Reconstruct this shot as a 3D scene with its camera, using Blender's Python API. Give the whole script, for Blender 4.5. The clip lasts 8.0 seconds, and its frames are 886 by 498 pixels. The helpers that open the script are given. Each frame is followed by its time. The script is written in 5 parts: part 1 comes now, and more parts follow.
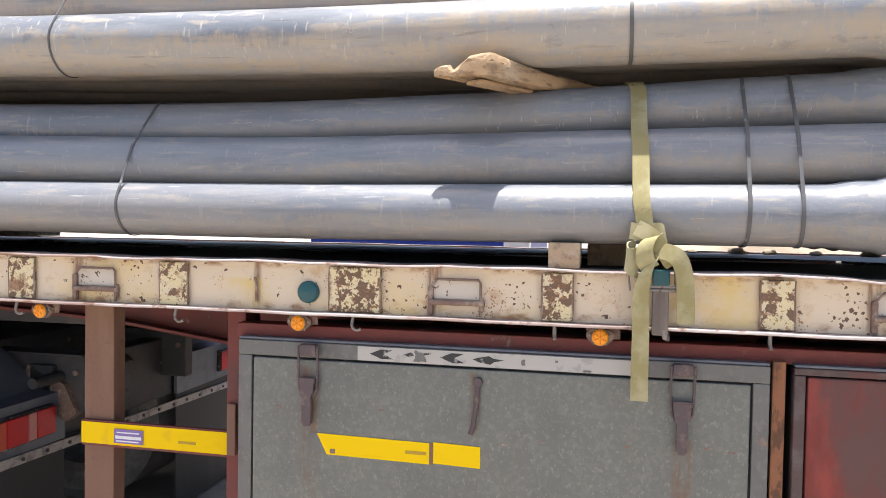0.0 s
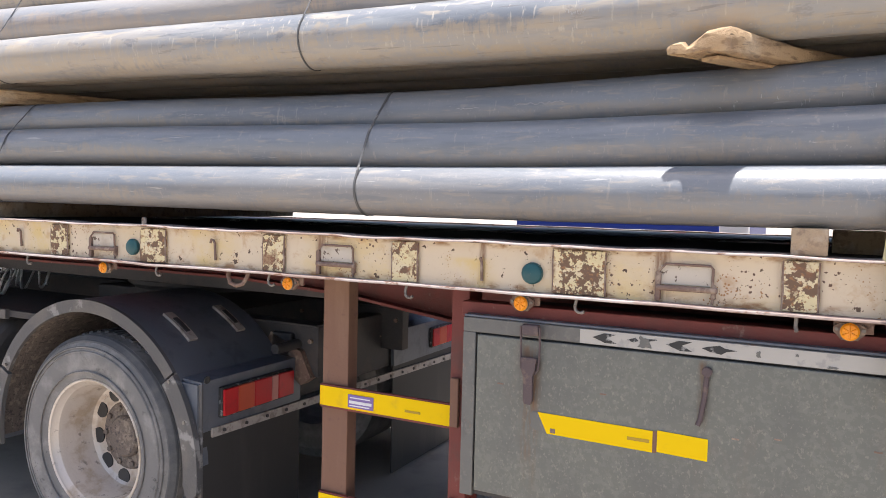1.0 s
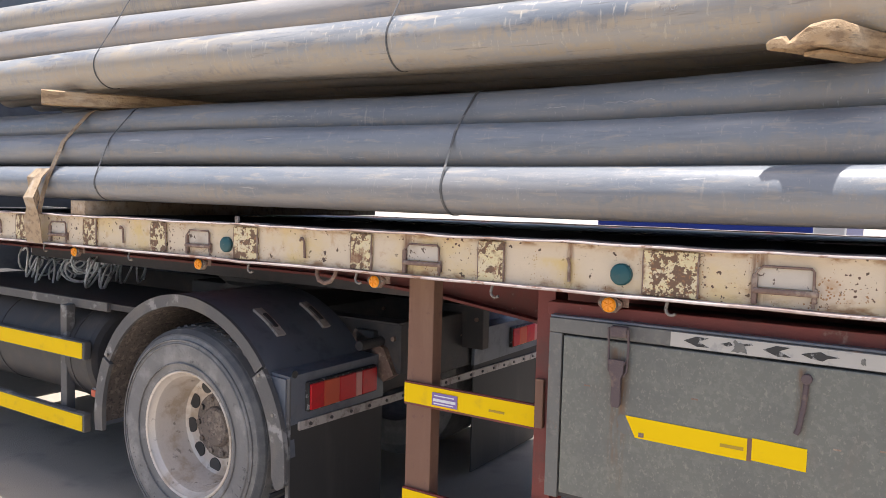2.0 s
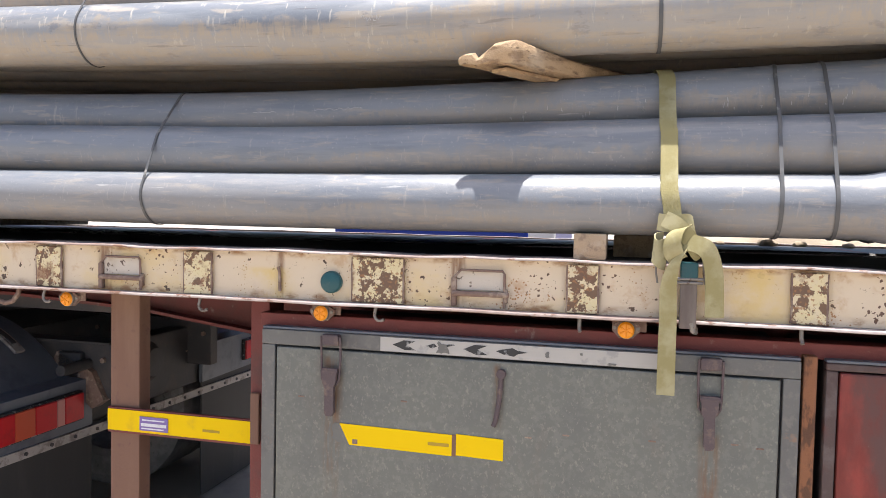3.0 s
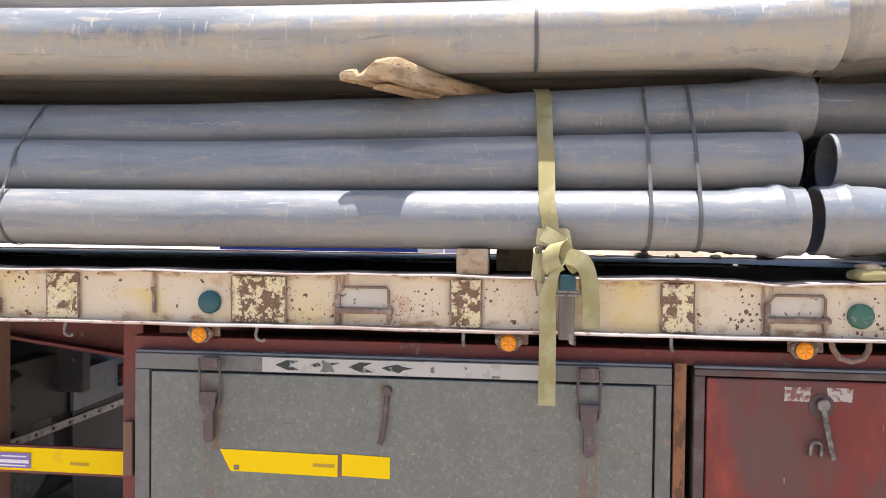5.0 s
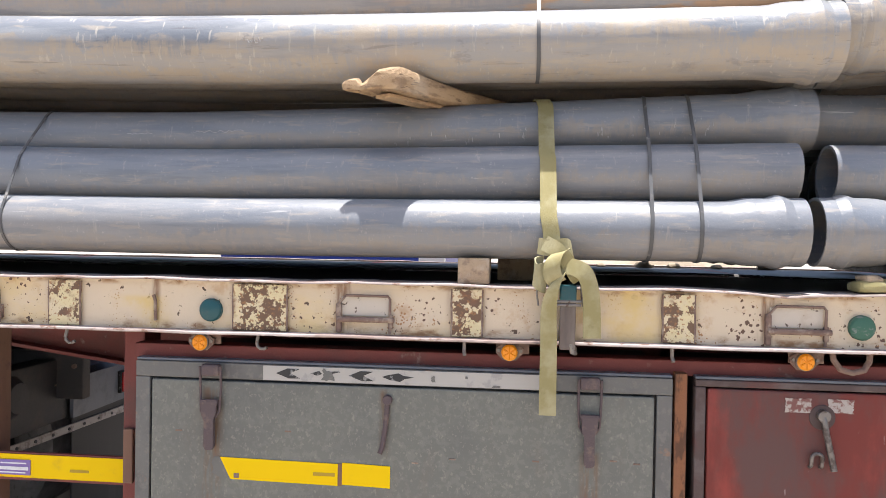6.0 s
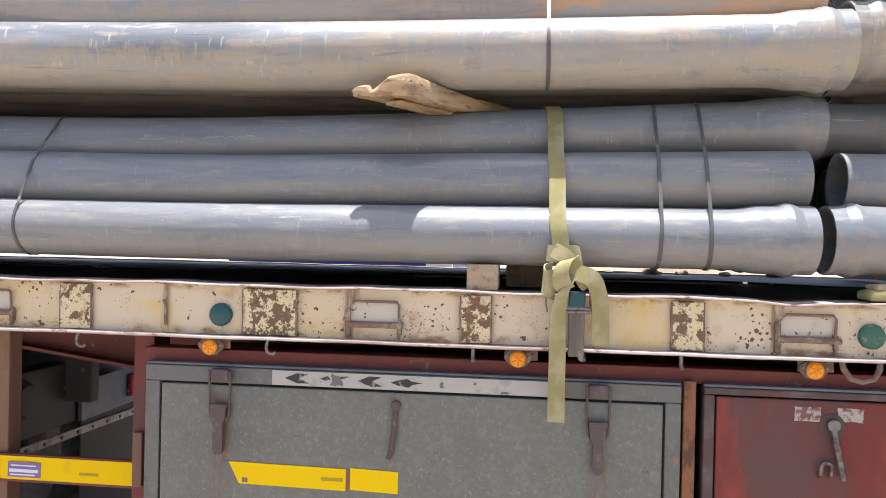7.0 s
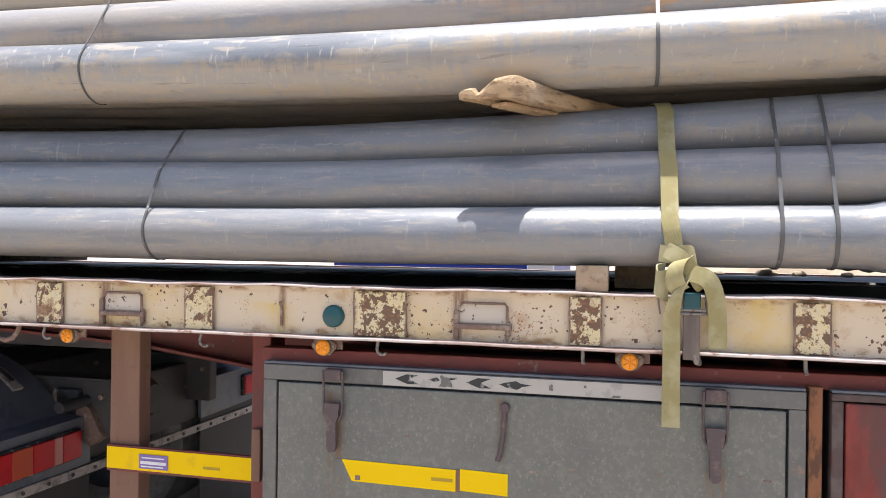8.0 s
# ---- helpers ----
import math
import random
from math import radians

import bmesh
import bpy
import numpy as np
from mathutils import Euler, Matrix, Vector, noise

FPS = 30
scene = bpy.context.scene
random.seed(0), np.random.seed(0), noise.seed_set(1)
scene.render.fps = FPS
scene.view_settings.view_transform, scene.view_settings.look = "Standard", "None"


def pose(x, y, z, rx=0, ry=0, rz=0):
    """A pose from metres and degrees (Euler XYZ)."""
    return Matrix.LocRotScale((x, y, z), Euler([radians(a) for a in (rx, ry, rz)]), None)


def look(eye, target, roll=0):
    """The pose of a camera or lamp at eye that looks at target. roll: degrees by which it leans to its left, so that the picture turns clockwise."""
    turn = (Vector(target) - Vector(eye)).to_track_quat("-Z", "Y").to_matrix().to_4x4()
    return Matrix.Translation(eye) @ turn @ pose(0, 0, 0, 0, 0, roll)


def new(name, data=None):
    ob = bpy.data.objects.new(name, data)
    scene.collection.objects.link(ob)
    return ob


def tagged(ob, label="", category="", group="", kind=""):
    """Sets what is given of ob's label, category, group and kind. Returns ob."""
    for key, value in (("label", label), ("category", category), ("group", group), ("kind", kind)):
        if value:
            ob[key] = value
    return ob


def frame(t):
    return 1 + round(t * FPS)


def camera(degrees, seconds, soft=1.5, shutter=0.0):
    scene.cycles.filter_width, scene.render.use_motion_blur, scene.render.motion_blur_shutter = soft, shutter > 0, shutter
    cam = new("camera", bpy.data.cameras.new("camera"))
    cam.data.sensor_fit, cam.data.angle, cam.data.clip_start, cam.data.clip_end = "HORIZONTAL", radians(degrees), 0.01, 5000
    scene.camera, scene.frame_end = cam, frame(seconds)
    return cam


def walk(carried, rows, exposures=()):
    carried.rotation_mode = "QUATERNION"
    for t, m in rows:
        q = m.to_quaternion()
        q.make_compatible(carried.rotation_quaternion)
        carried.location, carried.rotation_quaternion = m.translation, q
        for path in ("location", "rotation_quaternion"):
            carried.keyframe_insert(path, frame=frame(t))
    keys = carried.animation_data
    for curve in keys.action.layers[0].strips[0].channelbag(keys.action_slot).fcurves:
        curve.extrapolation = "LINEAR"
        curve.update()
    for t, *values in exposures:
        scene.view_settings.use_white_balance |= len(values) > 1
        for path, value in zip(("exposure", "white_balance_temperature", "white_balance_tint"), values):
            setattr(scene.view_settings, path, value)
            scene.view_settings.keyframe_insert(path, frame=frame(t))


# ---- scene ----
cam = camera(61.0, 8.0, soft=0.9)
PATH = [
    (0, (0.454, -1.992, 1.611), (0.032, -0.038, 1.549), 1.0),
    (0.5, (0.416, -2.005, 1.606), (-0.25, -0.121, 1.52), 1.4),
    (1, (0.384, -2.035, 1.605), (-0.522, -0.255, 1.49), 1.4),
    (1.2, (0.377, -2.048, 1.604), (-0.595, -0.305, 1.481), 1.4),
    (1.75, (0.362, -2.055, 1.605), (-0.726, -0.38, 1.482), 1.5),
    (2.3, (0.356, -2.052, 1.606), (-0.655, -0.33, 1.492), 1.6),
    (2.5, (0.381, -2.021, 1.607), (-0.498, -0.227, 1.509), 1.6),
    (2.7, (0.409, -2.001, 1.609), (-0.327, -0.149, 1.52), 1.6),
    (3, (0.451, -1.972, 1.611), (-0.033, -0.033, 1.522), 1.2),
    (3.2, (0.465, -1.966, 1.611), (0.126, -0.011, 1.527), 1.1),
    (3.5, (0.485, -1.958, 1.611), (0.21, 0.021, 1.532), 0.8),
    (4, (0.488, -1.954, 1.614), (0.268, 0.032, 1.547), 0.6),
    (4.5, (0.48, -1.957, 1.613), (0.274, 0.032, 1.557), 0.6),
    (6, (0.472, -1.965, 1.616), (0.265, 0.024, 1.594), 1.0),
    (6.5, (0.472, -1.966, 1.619), (0.262, 0.023, 1.602), 1.2),
    (7, (0.466, -1.971, 1.619), (0.241, 0.017, 1.61), 1.3),
    (7.5, (0.466, -1.97, 1.621), (0.213, 0.014, 1.615), 1.2),
    (7.7, (0.456, -1.973, 1.618), (0.166, -0.006, 1.615), 1.0),
    (8, (0.44, -1.978, 1.613), (-0.039, -0.037, 1.61), 0.7),
]
walk(cam, [(t, look(eye, target, roll)) for t, eye, target, roll in PATH], exposures=[(t, e, 6300, 12) for t, e in ((0.0, 1.03), (0.5, 1.03), (1.0, 1.0), (1.2, 0.96), (2.3, 0.88), (2.7, 0.92), (3.2, 1.06), (4.5, 1.06), (6.5, 0.98), (8.0, 0.9))])


# ---- light ----
SUN_EL, SUN_ROT = 86.0, 200.0
world = bpy.data.worlds.new("sky")
scene.world = world
world.use_nodes = True
wn = world.node_tree
sky = wn.nodes.new("ShaderNodeTexSky")
sky.sky_type, sky.sun_disc = "NISHITA", False
sky.sun_elevation, sky.sun_rotation = radians(SUN_EL), radians(SUN_ROT)
sky.dust_density = 3.0
wn.links.new(sky.outputs[0], wn.nodes["Background"].inputs[0])
wn.nodes["Background"].inputs[1].default_value = 0.11
sun = new("sun", bpy.data.lights.new("sun", "SUN"))
sun.data.energy, sun.data.angle, sun.data.color = 5.0, radians(0.53), (1.0, 0.955, 0.89)
sun.matrix_world = look((0.02, 0.03, 8.0), (0.0, 0.0, 0.0))

# ---- materials ----


def noise_mask(nt, coord, scale, lo, hi, detail=4.0, rough=0.6, stretch=(1, 1, 1)):
    mp = nt.nodes.new("ShaderNodeMapping")
    mp.inputs["Scale"].default_value = stretch
    nt.links.new(coord, mp.inputs["Vector"])
    n = nt.nodes.new("ShaderNodeTexNoise")
    n.inputs["Scale"].default_value, n.inputs["Detail"].default_value, n.inputs["Roughness"].default_value = scale, detail, rough
    nt.links.new(mp.outputs[0], n.inputs["Vector"])
    r = nt.nodes.new("ShaderNodeMapRange")
    r.interpolation_type = "SMOOTHSTEP"
    r.inputs["From Min"].default_value, r.inputs["From Max"].default_value = lo, hi
    nt.links.new(n.outputs["Fac"], r.inputs["Value"])
    return r.outputs["Result"]


def surface(name, base, rough=0.6, metal=0.0, layers=(), bump=0.0, bump_scale=200.0, wander=False, rough_var=0.1):
    """A worn surface: base colour with layers (colour, scale, lo, hi, amount, stretch, roughness)."""
    m = bpy.data.materials.new(name)
    m.use_nodes = True
    nt = m.node_tree
    bsdf = nt.nodes["Principled BSDF"]
    coord = nt.nodes.new("ShaderNodeTexCoord").outputs["Object"]
    if wander:
        info = nt.nodes.new("ShaderNodeObjectInfo")
        mul = nt.nodes.new("ShaderNodeVectorMath")
        mul.operation = "MULTIPLY_ADD"
        comb = nt.nodes.new("ShaderNodeCombineXYZ")
        for i in range(3):
            nt.links.new(info.outputs["Random"], comb.inputs[i])
        mul.inputs[1].default_value = (37.0, 11.0, 53.0)
        nt.links.new(comb.outputs[0], mul.inputs[0])
        nt.links.new(coord, mul.inputs[2])
        coord = mul.outputs[0]
    rgb = nt.nodes.new("ShaderNodeRGB")
    rgb.outputs[0].default_value = (*base, 1)
    colour = rgb.outputs[0]
    val = nt.nodes.new("ShaderNodeValue")
    val.outputs[0].default_value = rough
    roughness = val.outputs[0]
    for col, scale, lo, hi, amount, stretch, lr in layers:
        mask = noise_mask(nt, coord, scale, lo, hi, 6.0, 0.62, stretch)
        am = nt.nodes.new("ShaderNodeMath")
        am.operation = "MULTIPLY"
        am.inputs[1].default_value = amount
        nt.links.new(mask, am.inputs[0])
        mix = nt.nodes.new("ShaderNodeMix")
        mix.data_type = "RGBA"
        nt.links.new(am.outputs[0], mix.inputs["Factor"])
        nt.links.new(colour, mix.inputs["A"])
        mix.inputs["B"].default_value = (*col, 1)
        colour = mix.outputs["Result"]
        rm = nt.nodes.new("ShaderNodeMix")
        nt.links.new(am.outputs[0], rm.inputs["Factor"])
        nt.links.new(roughness, rm.inputs["A"])
        rm.inputs["B"].default_value = lr
        roughness = rm.outputs["Result"]
    nt.links.new(colour, bsdf.inputs["Base Color"])
    nt.links.new(roughness, bsdf.inputs["Roughness"])
    bsdf.inputs["Metallic"].default_value = metal
    if bump:
        h = noise_mask(nt, coord, bump_scale, 0.2, 0.8, 5.0)
        b = nt.nodes.new("ShaderNodeBump")
        b.inputs["Strength"].default_value, b.inputs["Distance"].default_value = bump, 0.004
        nt.links.new(h, b.inputs["Height"])
        nt.links.new(b.outputs[0], bsdf.inputs["Normal"])
    return m


ONE = (1, 1, 1)
LONG = (0.12, 1, 1)
DOWN = (1, 1, 0.15)
RUST = (0.1, 0.05, 0.03)
M_PIPE = surface("pvc_grey", (0.205, 0.22, 0.242), 0.31, 0, [
    ((0.28, 0.26, 0.24), 4.0, 0.42, 0.66, 0.55, (0.12, 1, 1), 0.48),
    ((0.125, 0.145, 0.178), 6.0, 0.46, 0.66, 0.6, (0.12, 1, 1), 0.34),
    ((0.14, 0.158, 0.188), 22.0, 0.5, 0.6, 0.5, (0.1, 1, 1), 0.42),
    ((0.35, 0.31, 0.26), 55.0, 0.55, 0.66, 0.5, (0.16, 1, 1), 0.7),
    ((0.38, 0.35, 0.31), 60.0, 0.61, 0.69, 0.45, (1, 0.6, 0.16), 0.8),
    ((0.44, 0.42, 0.39), 170.0, 0.62, 0.68, 0.4, (0.7, 0.6, 0.5), 0.8),
    ((0.55, 0.53, 0.5), 45.0, 0.67, 0.7, 0.6, (0.06, 1, 1), 0.8)], 0.14, 40, True)
M_PIPE_DUSTY = surface("pvc_dusty", (0.27, 0.285, 0.3), 0.28, 0, [
    ((0.34, 0.3, 0.25), 2.5, 0.44, 0.62, 0.6, (0.15, 1, 1), 0.4),
    ((0.14, 0.158, 0.185), 6.0, 0.5, 0.6, 0.65, (0.14, 1, 1), 0.28),
    ((0.42, 0.36, 0.28), 26.0, 0.52, 0.6, 0.55, (0.2, 1, 1), 0.75),
    ((0.13, 0.135, 0.15), 34.0, 0.6, 0.66, 0.5, (0.3, 1, 0.6), 0.5),
    ((0.52, 0.47, 0.4), 70.0, 0.6, 0.66, 0.6, (1, 0.6, 0.14), 0.8),
    ((0.12, 0.12, 0.13), 50.0, 0.63, 0.66, 0.6, (0.06, 1, 1), 0.5)], 0.14, 40, True)
M_PIPE_ORANGE = surface("pvc_mud_caked", (0.26, 0.265, 0.275), 0.32, 0, [
    ((0.35, 0.3, 0.25), 3.0, 0.42, 0.64, 0.6, (0.12, 1, 1), 0.7),
    ((0.15, 0.16, 0.18), 9.0, 0.53, 0.62, 0.7, (0.1, 1, 1), 0.45),
    ((0.5, 0.42, 0.33), 40.0, 0.58, 0.66, 0.4, (0.1, 1, 1), 0.8)], 0.2, 40, True)
M_CREAM = surface("cream_paint", (0.66, 0.545, 0.395), 0.5, 0, [
    ((0.68, 0.49, 0.15), 2.6, 0.5, 0.66, 0.55, (0.6, 1, 1), 0.55),
    ((0.5, 0.4, 0.32), 9.0, 0.5, 0.78, 0.5, ONE, 0.6),
    ((0.45, 0.25, 0.11), 13.0, 0.55, 0.68, 0.5, ONE, 0.8),
    ((0.1, 0.062, 0.042), 30.0, 0.635, 0.645, 0.95, ONE, 0.9)], 0.15, 60)
M_RUSTY = surface("flaking_cream_paint", (0.68, 0.58, 0.34), 0.6, 0, [
    ((0.66, 0.56, 0.4), 20.0, 0.45, 0.6, 0.6, ONE, 0.6),
    ((0.15, 0.085, 0.055), 42.0, 0.5, 0.52, 0.95, ONE, 0.9),
    ((0.34, 0.17, 0.08), 90.0, 0.56, 0.6, 0.8, ONE, 0.9),
    ((0.24, 0.12, 0.07), 11.0, 0.55, 0.66, 0.8, ONE, 0.9)], 0.6, 55)
M_PLATE = surface("grey_cream_plate", (0.58, 0.51, 0.42), 0.5, 0, [
    ((0.1, 0.062, 0.042), 40.0, 0.61, 0.63, 0.9, ONE, 0.9), ((0.4, 0.3, 0.2), 9.0, 0.52, 0.68, 0.5, ONE, 0.7)], 0.15, 60)
M_FLANGE = surface("pale_worn_flange", (0.4, 0.34, 0.315), 0.55, 0, [
    ((0.24, 0.16, 0.13), 9.0, 0.45, 0.62, 0.8, (0.3, 1, 1), 0.8),
    ((0.17, 0.085, 0.05), 40.0, 0.56, 0.62, 0.85, (0.4, 1, 1), 0.85)], 0.3, 60)
M_IRON = surface("rusty_iron", (0.2, 0.13, 0.1), 0.75, 0, [
    ((0.42, 0.34, 0.26), 25.0, 0.5, 0.65, 0.6, ONE, 0.6),
    ((0.1, 0.06, 0.05), 60.0, 0.5, 0.7, 0.6, ONE, 0.85)], 0.3, 120)
M_LATCH = surface("dark_mauve_rust", (0.095, 0.068, 0.07), 0.65, 0, [
    ((0.2, 0.14, 0.11), 25.0, 0.52, 0.66, 0.6, ONE, 0.7)], 0.3, 120)
M_RED = surface("red_oxide_steel", (0.165, 0.033, 0.026), 0.6, 0, [
    ((0.11, 0.05, 0.042), 6.0, 0.45, 0.7, 0.8, ONE, 0.75),
    ((0.36, 0.27, 0.22), 24.0, 0.62, 0.74, 0.5, ONE, 0.85)], 0.2, 70)
M_REDBOX = surface("faded_red_box_paint", (0.165, 0.028, 0.02), 0.72, 0, [
    ((0.1, 0.058, 0.052), 4.0, 0.42, 0.6, 0.85, (1, 1, 0.5), 0.75),
    ((0.3, 0.04, 0.028), 7.0, 0.5, 0.68, 0.7, (1, 1, 0.35), 0.55),
    ((0.4, 0.33, 0.3), 50.0, 0.68, 0.74, 0.5, (1, 1, 0.3), 0.8)], 0.12, 60)
M_BOX_FRAME = surface("dark_red_grey_frame", (0.085, 0.055, 0.05), 0.7, 0, [((0.15, 0.12, 0.11), 12.0, 0.45, 0.66, 0.7, ONE, 0.75), ((0.16, 0.04, 0.03), 5.0, 0.52, 0.66, 0.6, ONE, 0.7)], 0.2, 80)
M_HANDLE = surface("worn_dark_steel", (0.2, 0.185, 0.175), 0.32, 0.7, [((0.09, 0.07, 0.06), 30.0, 0.48, 0.62, 0.8, ONE, 0.7)], 0.2, 120)
M_BROWN = surface("dusty_brown_post", (0.185, 0.095, 0.062), 0.7, 0, [
    ((0.27, 0.165, 0.11), 8.0, 0.4, 0.7, 0.7, DOWN, 0.8),
    ((0.14, 0.07, 0.06), 30.0, 0.58, 0.7, 0.6, ONE, 0.8)], 0.15, 70)
M_GALV = surface("galvanised_sheet", (0.15, 0.155, 0.138), 0.5, 0.15, [
    ((0.19, 0.195, 0.172), 60.0, 0.46, 0.6, 0.6, ONE, 0.45),
    ((0.128, 0.13, 0.122), 4.0, 0.42, 0.66, 0.6, ONE, 0.6),
    ((0.27, 0.265, 0.22), 120.0, 0.56, 0.66, 0.5, (1, 1, 0.7), 0.5),
    ((0.17, 0.15, 0.125), 9.0, 0.56, 0.74, 0.5, (1, 1, 0.3), 0.7)], 0.08, 120)
M_GALV_FRAME = surface("dull_zinc_frame", (0.15, 0.148, 0.138), 0.6, 0.15, [
    ((0.11, 0.105, 0.1), 8.0, 0.45, 0.7, 0.6, ONE, 0.7),
    ((0.23, 0.215, 0.185), 60.0, 0.52, 0.66, 0.4, ONE, 0.6),
    ((0.3, 0.18, 0.12), 20.0, 0.64, 0.74, 0.7, ONE, 0.8)], 0.1, 90)
M_YELLOW = surface("yellow_reflective_tape", (0.83, 0.55, 0.0), 0.7, 0, [
    ((0.6, 0.38, 0.03), 14.0, 0.55, 0.75, 0.5, ONE, 0.5),
    ((0.42, 0.28, 0.08), 60.0, 0.7, 0.74, 0.7, ONE, 0.7)], 0.05, 200)
M_YELLOW.node_tree.nodes["Principled BSDF"].inputs["Specular IOR Level"].default_value = 0.15
M_SILVER = surface("silver_reflective_tape", (0.43, 0.41, 0.375), 0.45, 0, [
    ((0.3, 0.29, 0.28), 22.0, 0.55, 0.65, 0.7, ONE, 0.6)], 0.05, 150)
M_BLACK = surface("black_paint", (0.03, 0.03, 0.03), 0.6, 0, [((0.3, 0.3, 0.29), 40.0, 0.56, 0.62, 0.8, ONE, 0.6)])
M_DARK = surface("dark_greasy_steel", (0.05, 0.048, 0.05), 0.65, 0, [
    ((0.1, 0.085, 0.075), 7.0, 0.45, 0.7, 0.7, ONE, 0.8)], 0.2, 60)
M_RUBBER = surface("dusty_tyre_rubber", (0.18, 0.175, 0.172), 0.75, 0, [
    ((0.36, 0.345, 0.33), 9.0, 0.42, 0.68, 0.6, ONE, 0.85),
    ((0.06, 0.06, 0.06), 30.0, 0.6, 0.7, 0.6, ONE, 0.7)], 0.15, 90)
M_TYRE_DARK = surface("scrubbed_tyre_shoulder", (0.085, 0.088, 0.095), 0.7, 0, [((0.18, 0.175, 0.17), 8.0, 0.45, 0.68, 0.6, ONE, 0.85)], 0.2, 90)
M_RIM = surface("dusty_steel_rim", (0.62, 0.56, 0.5), 0.38, 0.3, [
    ((0.4, 0.3, 0.2), 7.0, 0.45, 0.65, 0.7, ONE, 0.7),
    ((0.16, 0.13, 0.11), 22.0, 0.58, 0.7, 0.7, ONE, 0.7)], 0.12, 80)
M_HUB = surface("caked_wheel_hub", (0.16, 0.13, 0.11), 0.8, 0, [
    ((0.3, 0.25, 0.2), 30.0, 0.5, 0.62, 0.7, ONE, 0.85), ((0.06, 0.05, 0.05), 55.0, 0.54, 0.62, 0.7, ONE, 0.8)], 0.5, 70)
M_FENDER = surface("blue_black_plastic", (0.12, 0.135, 0.162), 0.4, 0, [
    ((0.14, 0.14, 0.145), 4.0, 0.42, 0.7, 0.5, ONE, 0.65), ((0.06, 0.072, 0.095), 9.0, 0.5, 0.66, 0.5, ONE, 0.5)], 0.1, 150)
M_TRIM = surface("scuffed_grey_trim", (0.095, 0.093, 0.095), 0.6, 0, [((0.16, 0.145, 0.13), 5.0, 0.45, 0.65, 0.7, ONE, 0.7),
    ((0.34, 0.33, 0.32), 9.0, 0.55, 0.64, 0.7, ONE, 0.75)], 0.25, 70)
# Rubber of the flaps; its black also paints the shade in the rim holes.
M_FLAP_HOLE = surface("black_rubber_and_hole_shade", (0.04, 0.038, 0.037), 0.7, 0, [
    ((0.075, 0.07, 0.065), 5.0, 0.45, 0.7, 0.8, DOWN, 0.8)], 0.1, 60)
M_TAPE_STRAP = surface("olive_webbing", (0.3, 0.26, 0.115), 0.85, 0, [
    ((0.46, 0.42, 0.26), 12.0, 0.42, 0.65, 0.6, ONE, 0.9),
    ((0.22, 0.19, 0.09), 18.0, 0.6, 0.72, 0.5, ONE, 0.9)], 0.22, 900)
M_BAND = surface("black_strapping", (0.085, 0.085, 0.085), 0.5, 0, [((0.35, 0.33, 0.3), 25.0, 0.58, 0.68, 0.6, ONE, 0.6)])
M_WOOD = surface("sunbleached_timber", (0.42, 0.29, 0.165), 0.8, 0, [
    ((0.22, 0.14, 0.08), 45.0, 0.48, 0.62, 0.75, (0.5, 0.12, 1), 0.85),
    ((0.14, 0.09, 0.055), 90.0, 0.6, 0.66, 0.8, (0.3, 0.1, 1), 0.9),
    ((0.56, 0.47, 0.35), 8.0, 0.5, 0.7, 0.6, (1, 0.3, 1), 0.85)], 0.6, 60)
M_WOOD_END = surface("grey_timber_block", (0.42, 0.31, 0.2), 0.85, 0, [
    ((0.2, 0.14, 0.1), 40.0, 0.5, 0.62, 0.6, ONE, 0.9),
    ((0.5, 0.42, 0.33), 14.0, 0.5, 0.65, 0.6, ONE, 0.85)], 0.5, 90)
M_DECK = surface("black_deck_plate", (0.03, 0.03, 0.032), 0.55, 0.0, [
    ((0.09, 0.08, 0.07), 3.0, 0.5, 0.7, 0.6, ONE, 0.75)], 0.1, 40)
M_TEAL = surface("teal_plastic_cap", (0.01, 0.075, 0.085), 0.4, 0, [((0.06, 0.09, 0.09), 40.0, 0.5, 0.7, 0.6, ONE, 0.7)])
M_GREEN = surface("worn_green_cap", (0.04, 0.12, 0.08), 0.6, 0, [
    ((0.2, 0.22, 0.2), 40.0, 0.54, 0.6, 0.7, ONE, 0.8), ((0.5, 0.08, 0.06), 22.0, 0.66, 0.7, 0.8, ONE, 0.7)])
M_AMBER = surface("amber_lens", (0.86, 0.31, 0.002), 0.3)
M_AMBER_DARK = surface("amber_lens_ribs", (0.8, 0.26, 0.005), 0.25)
M_LENS_RED = surface("red_lens", (0.5, 0.005, 0.012), 0.35, 0, [((0.2, 0.01, 0.012), 14.0, 0.5, 0.7, 0.5, ONE, 0.4)])
M_LENS_PALE = surface("pale_lens", (0.5, 0.2, 0.18), 0.3)
M_LENS_PEACH = surface("peach_lens", (0.5, 0.075, 0.03), 0.35)
M_ZINC = surface("bare_zinc", (0.23, 0.21, 0.19), 0.45, 0.5, [(RUST, 40.0, 0.55, 0.65, 0.7, ONE, 0.8)], 0.1, 90)
M_ORANGE_RUST = surface("orange_rusted_edge", (0.24, 0.1, 0.045), 0.8, 0, [
    (RUST, 30.0, 0.48, 0.58, 0.9, (1, 1, 0.4), 0.9), ((0.3, 0.28, 0.26), 10.0, 0.6, 0.7, 0.6, DOWN, 0.8)], 0.3, 80)
M_SCRATCH = surface("scraped_plastic", (0.42, 0.41, 0.4), 0.8)
M_PURPLE = surface("purple_sticker", (0.2, 0.13, 0.36), 0.4)
M_WHITE = surface("white_print", (0.7, 0.7, 0.72), 0.5, 0, [((0.4, 0.38, 0.36), 60.0, 0.55, 0.65, 0.5, ONE, 0.6)])
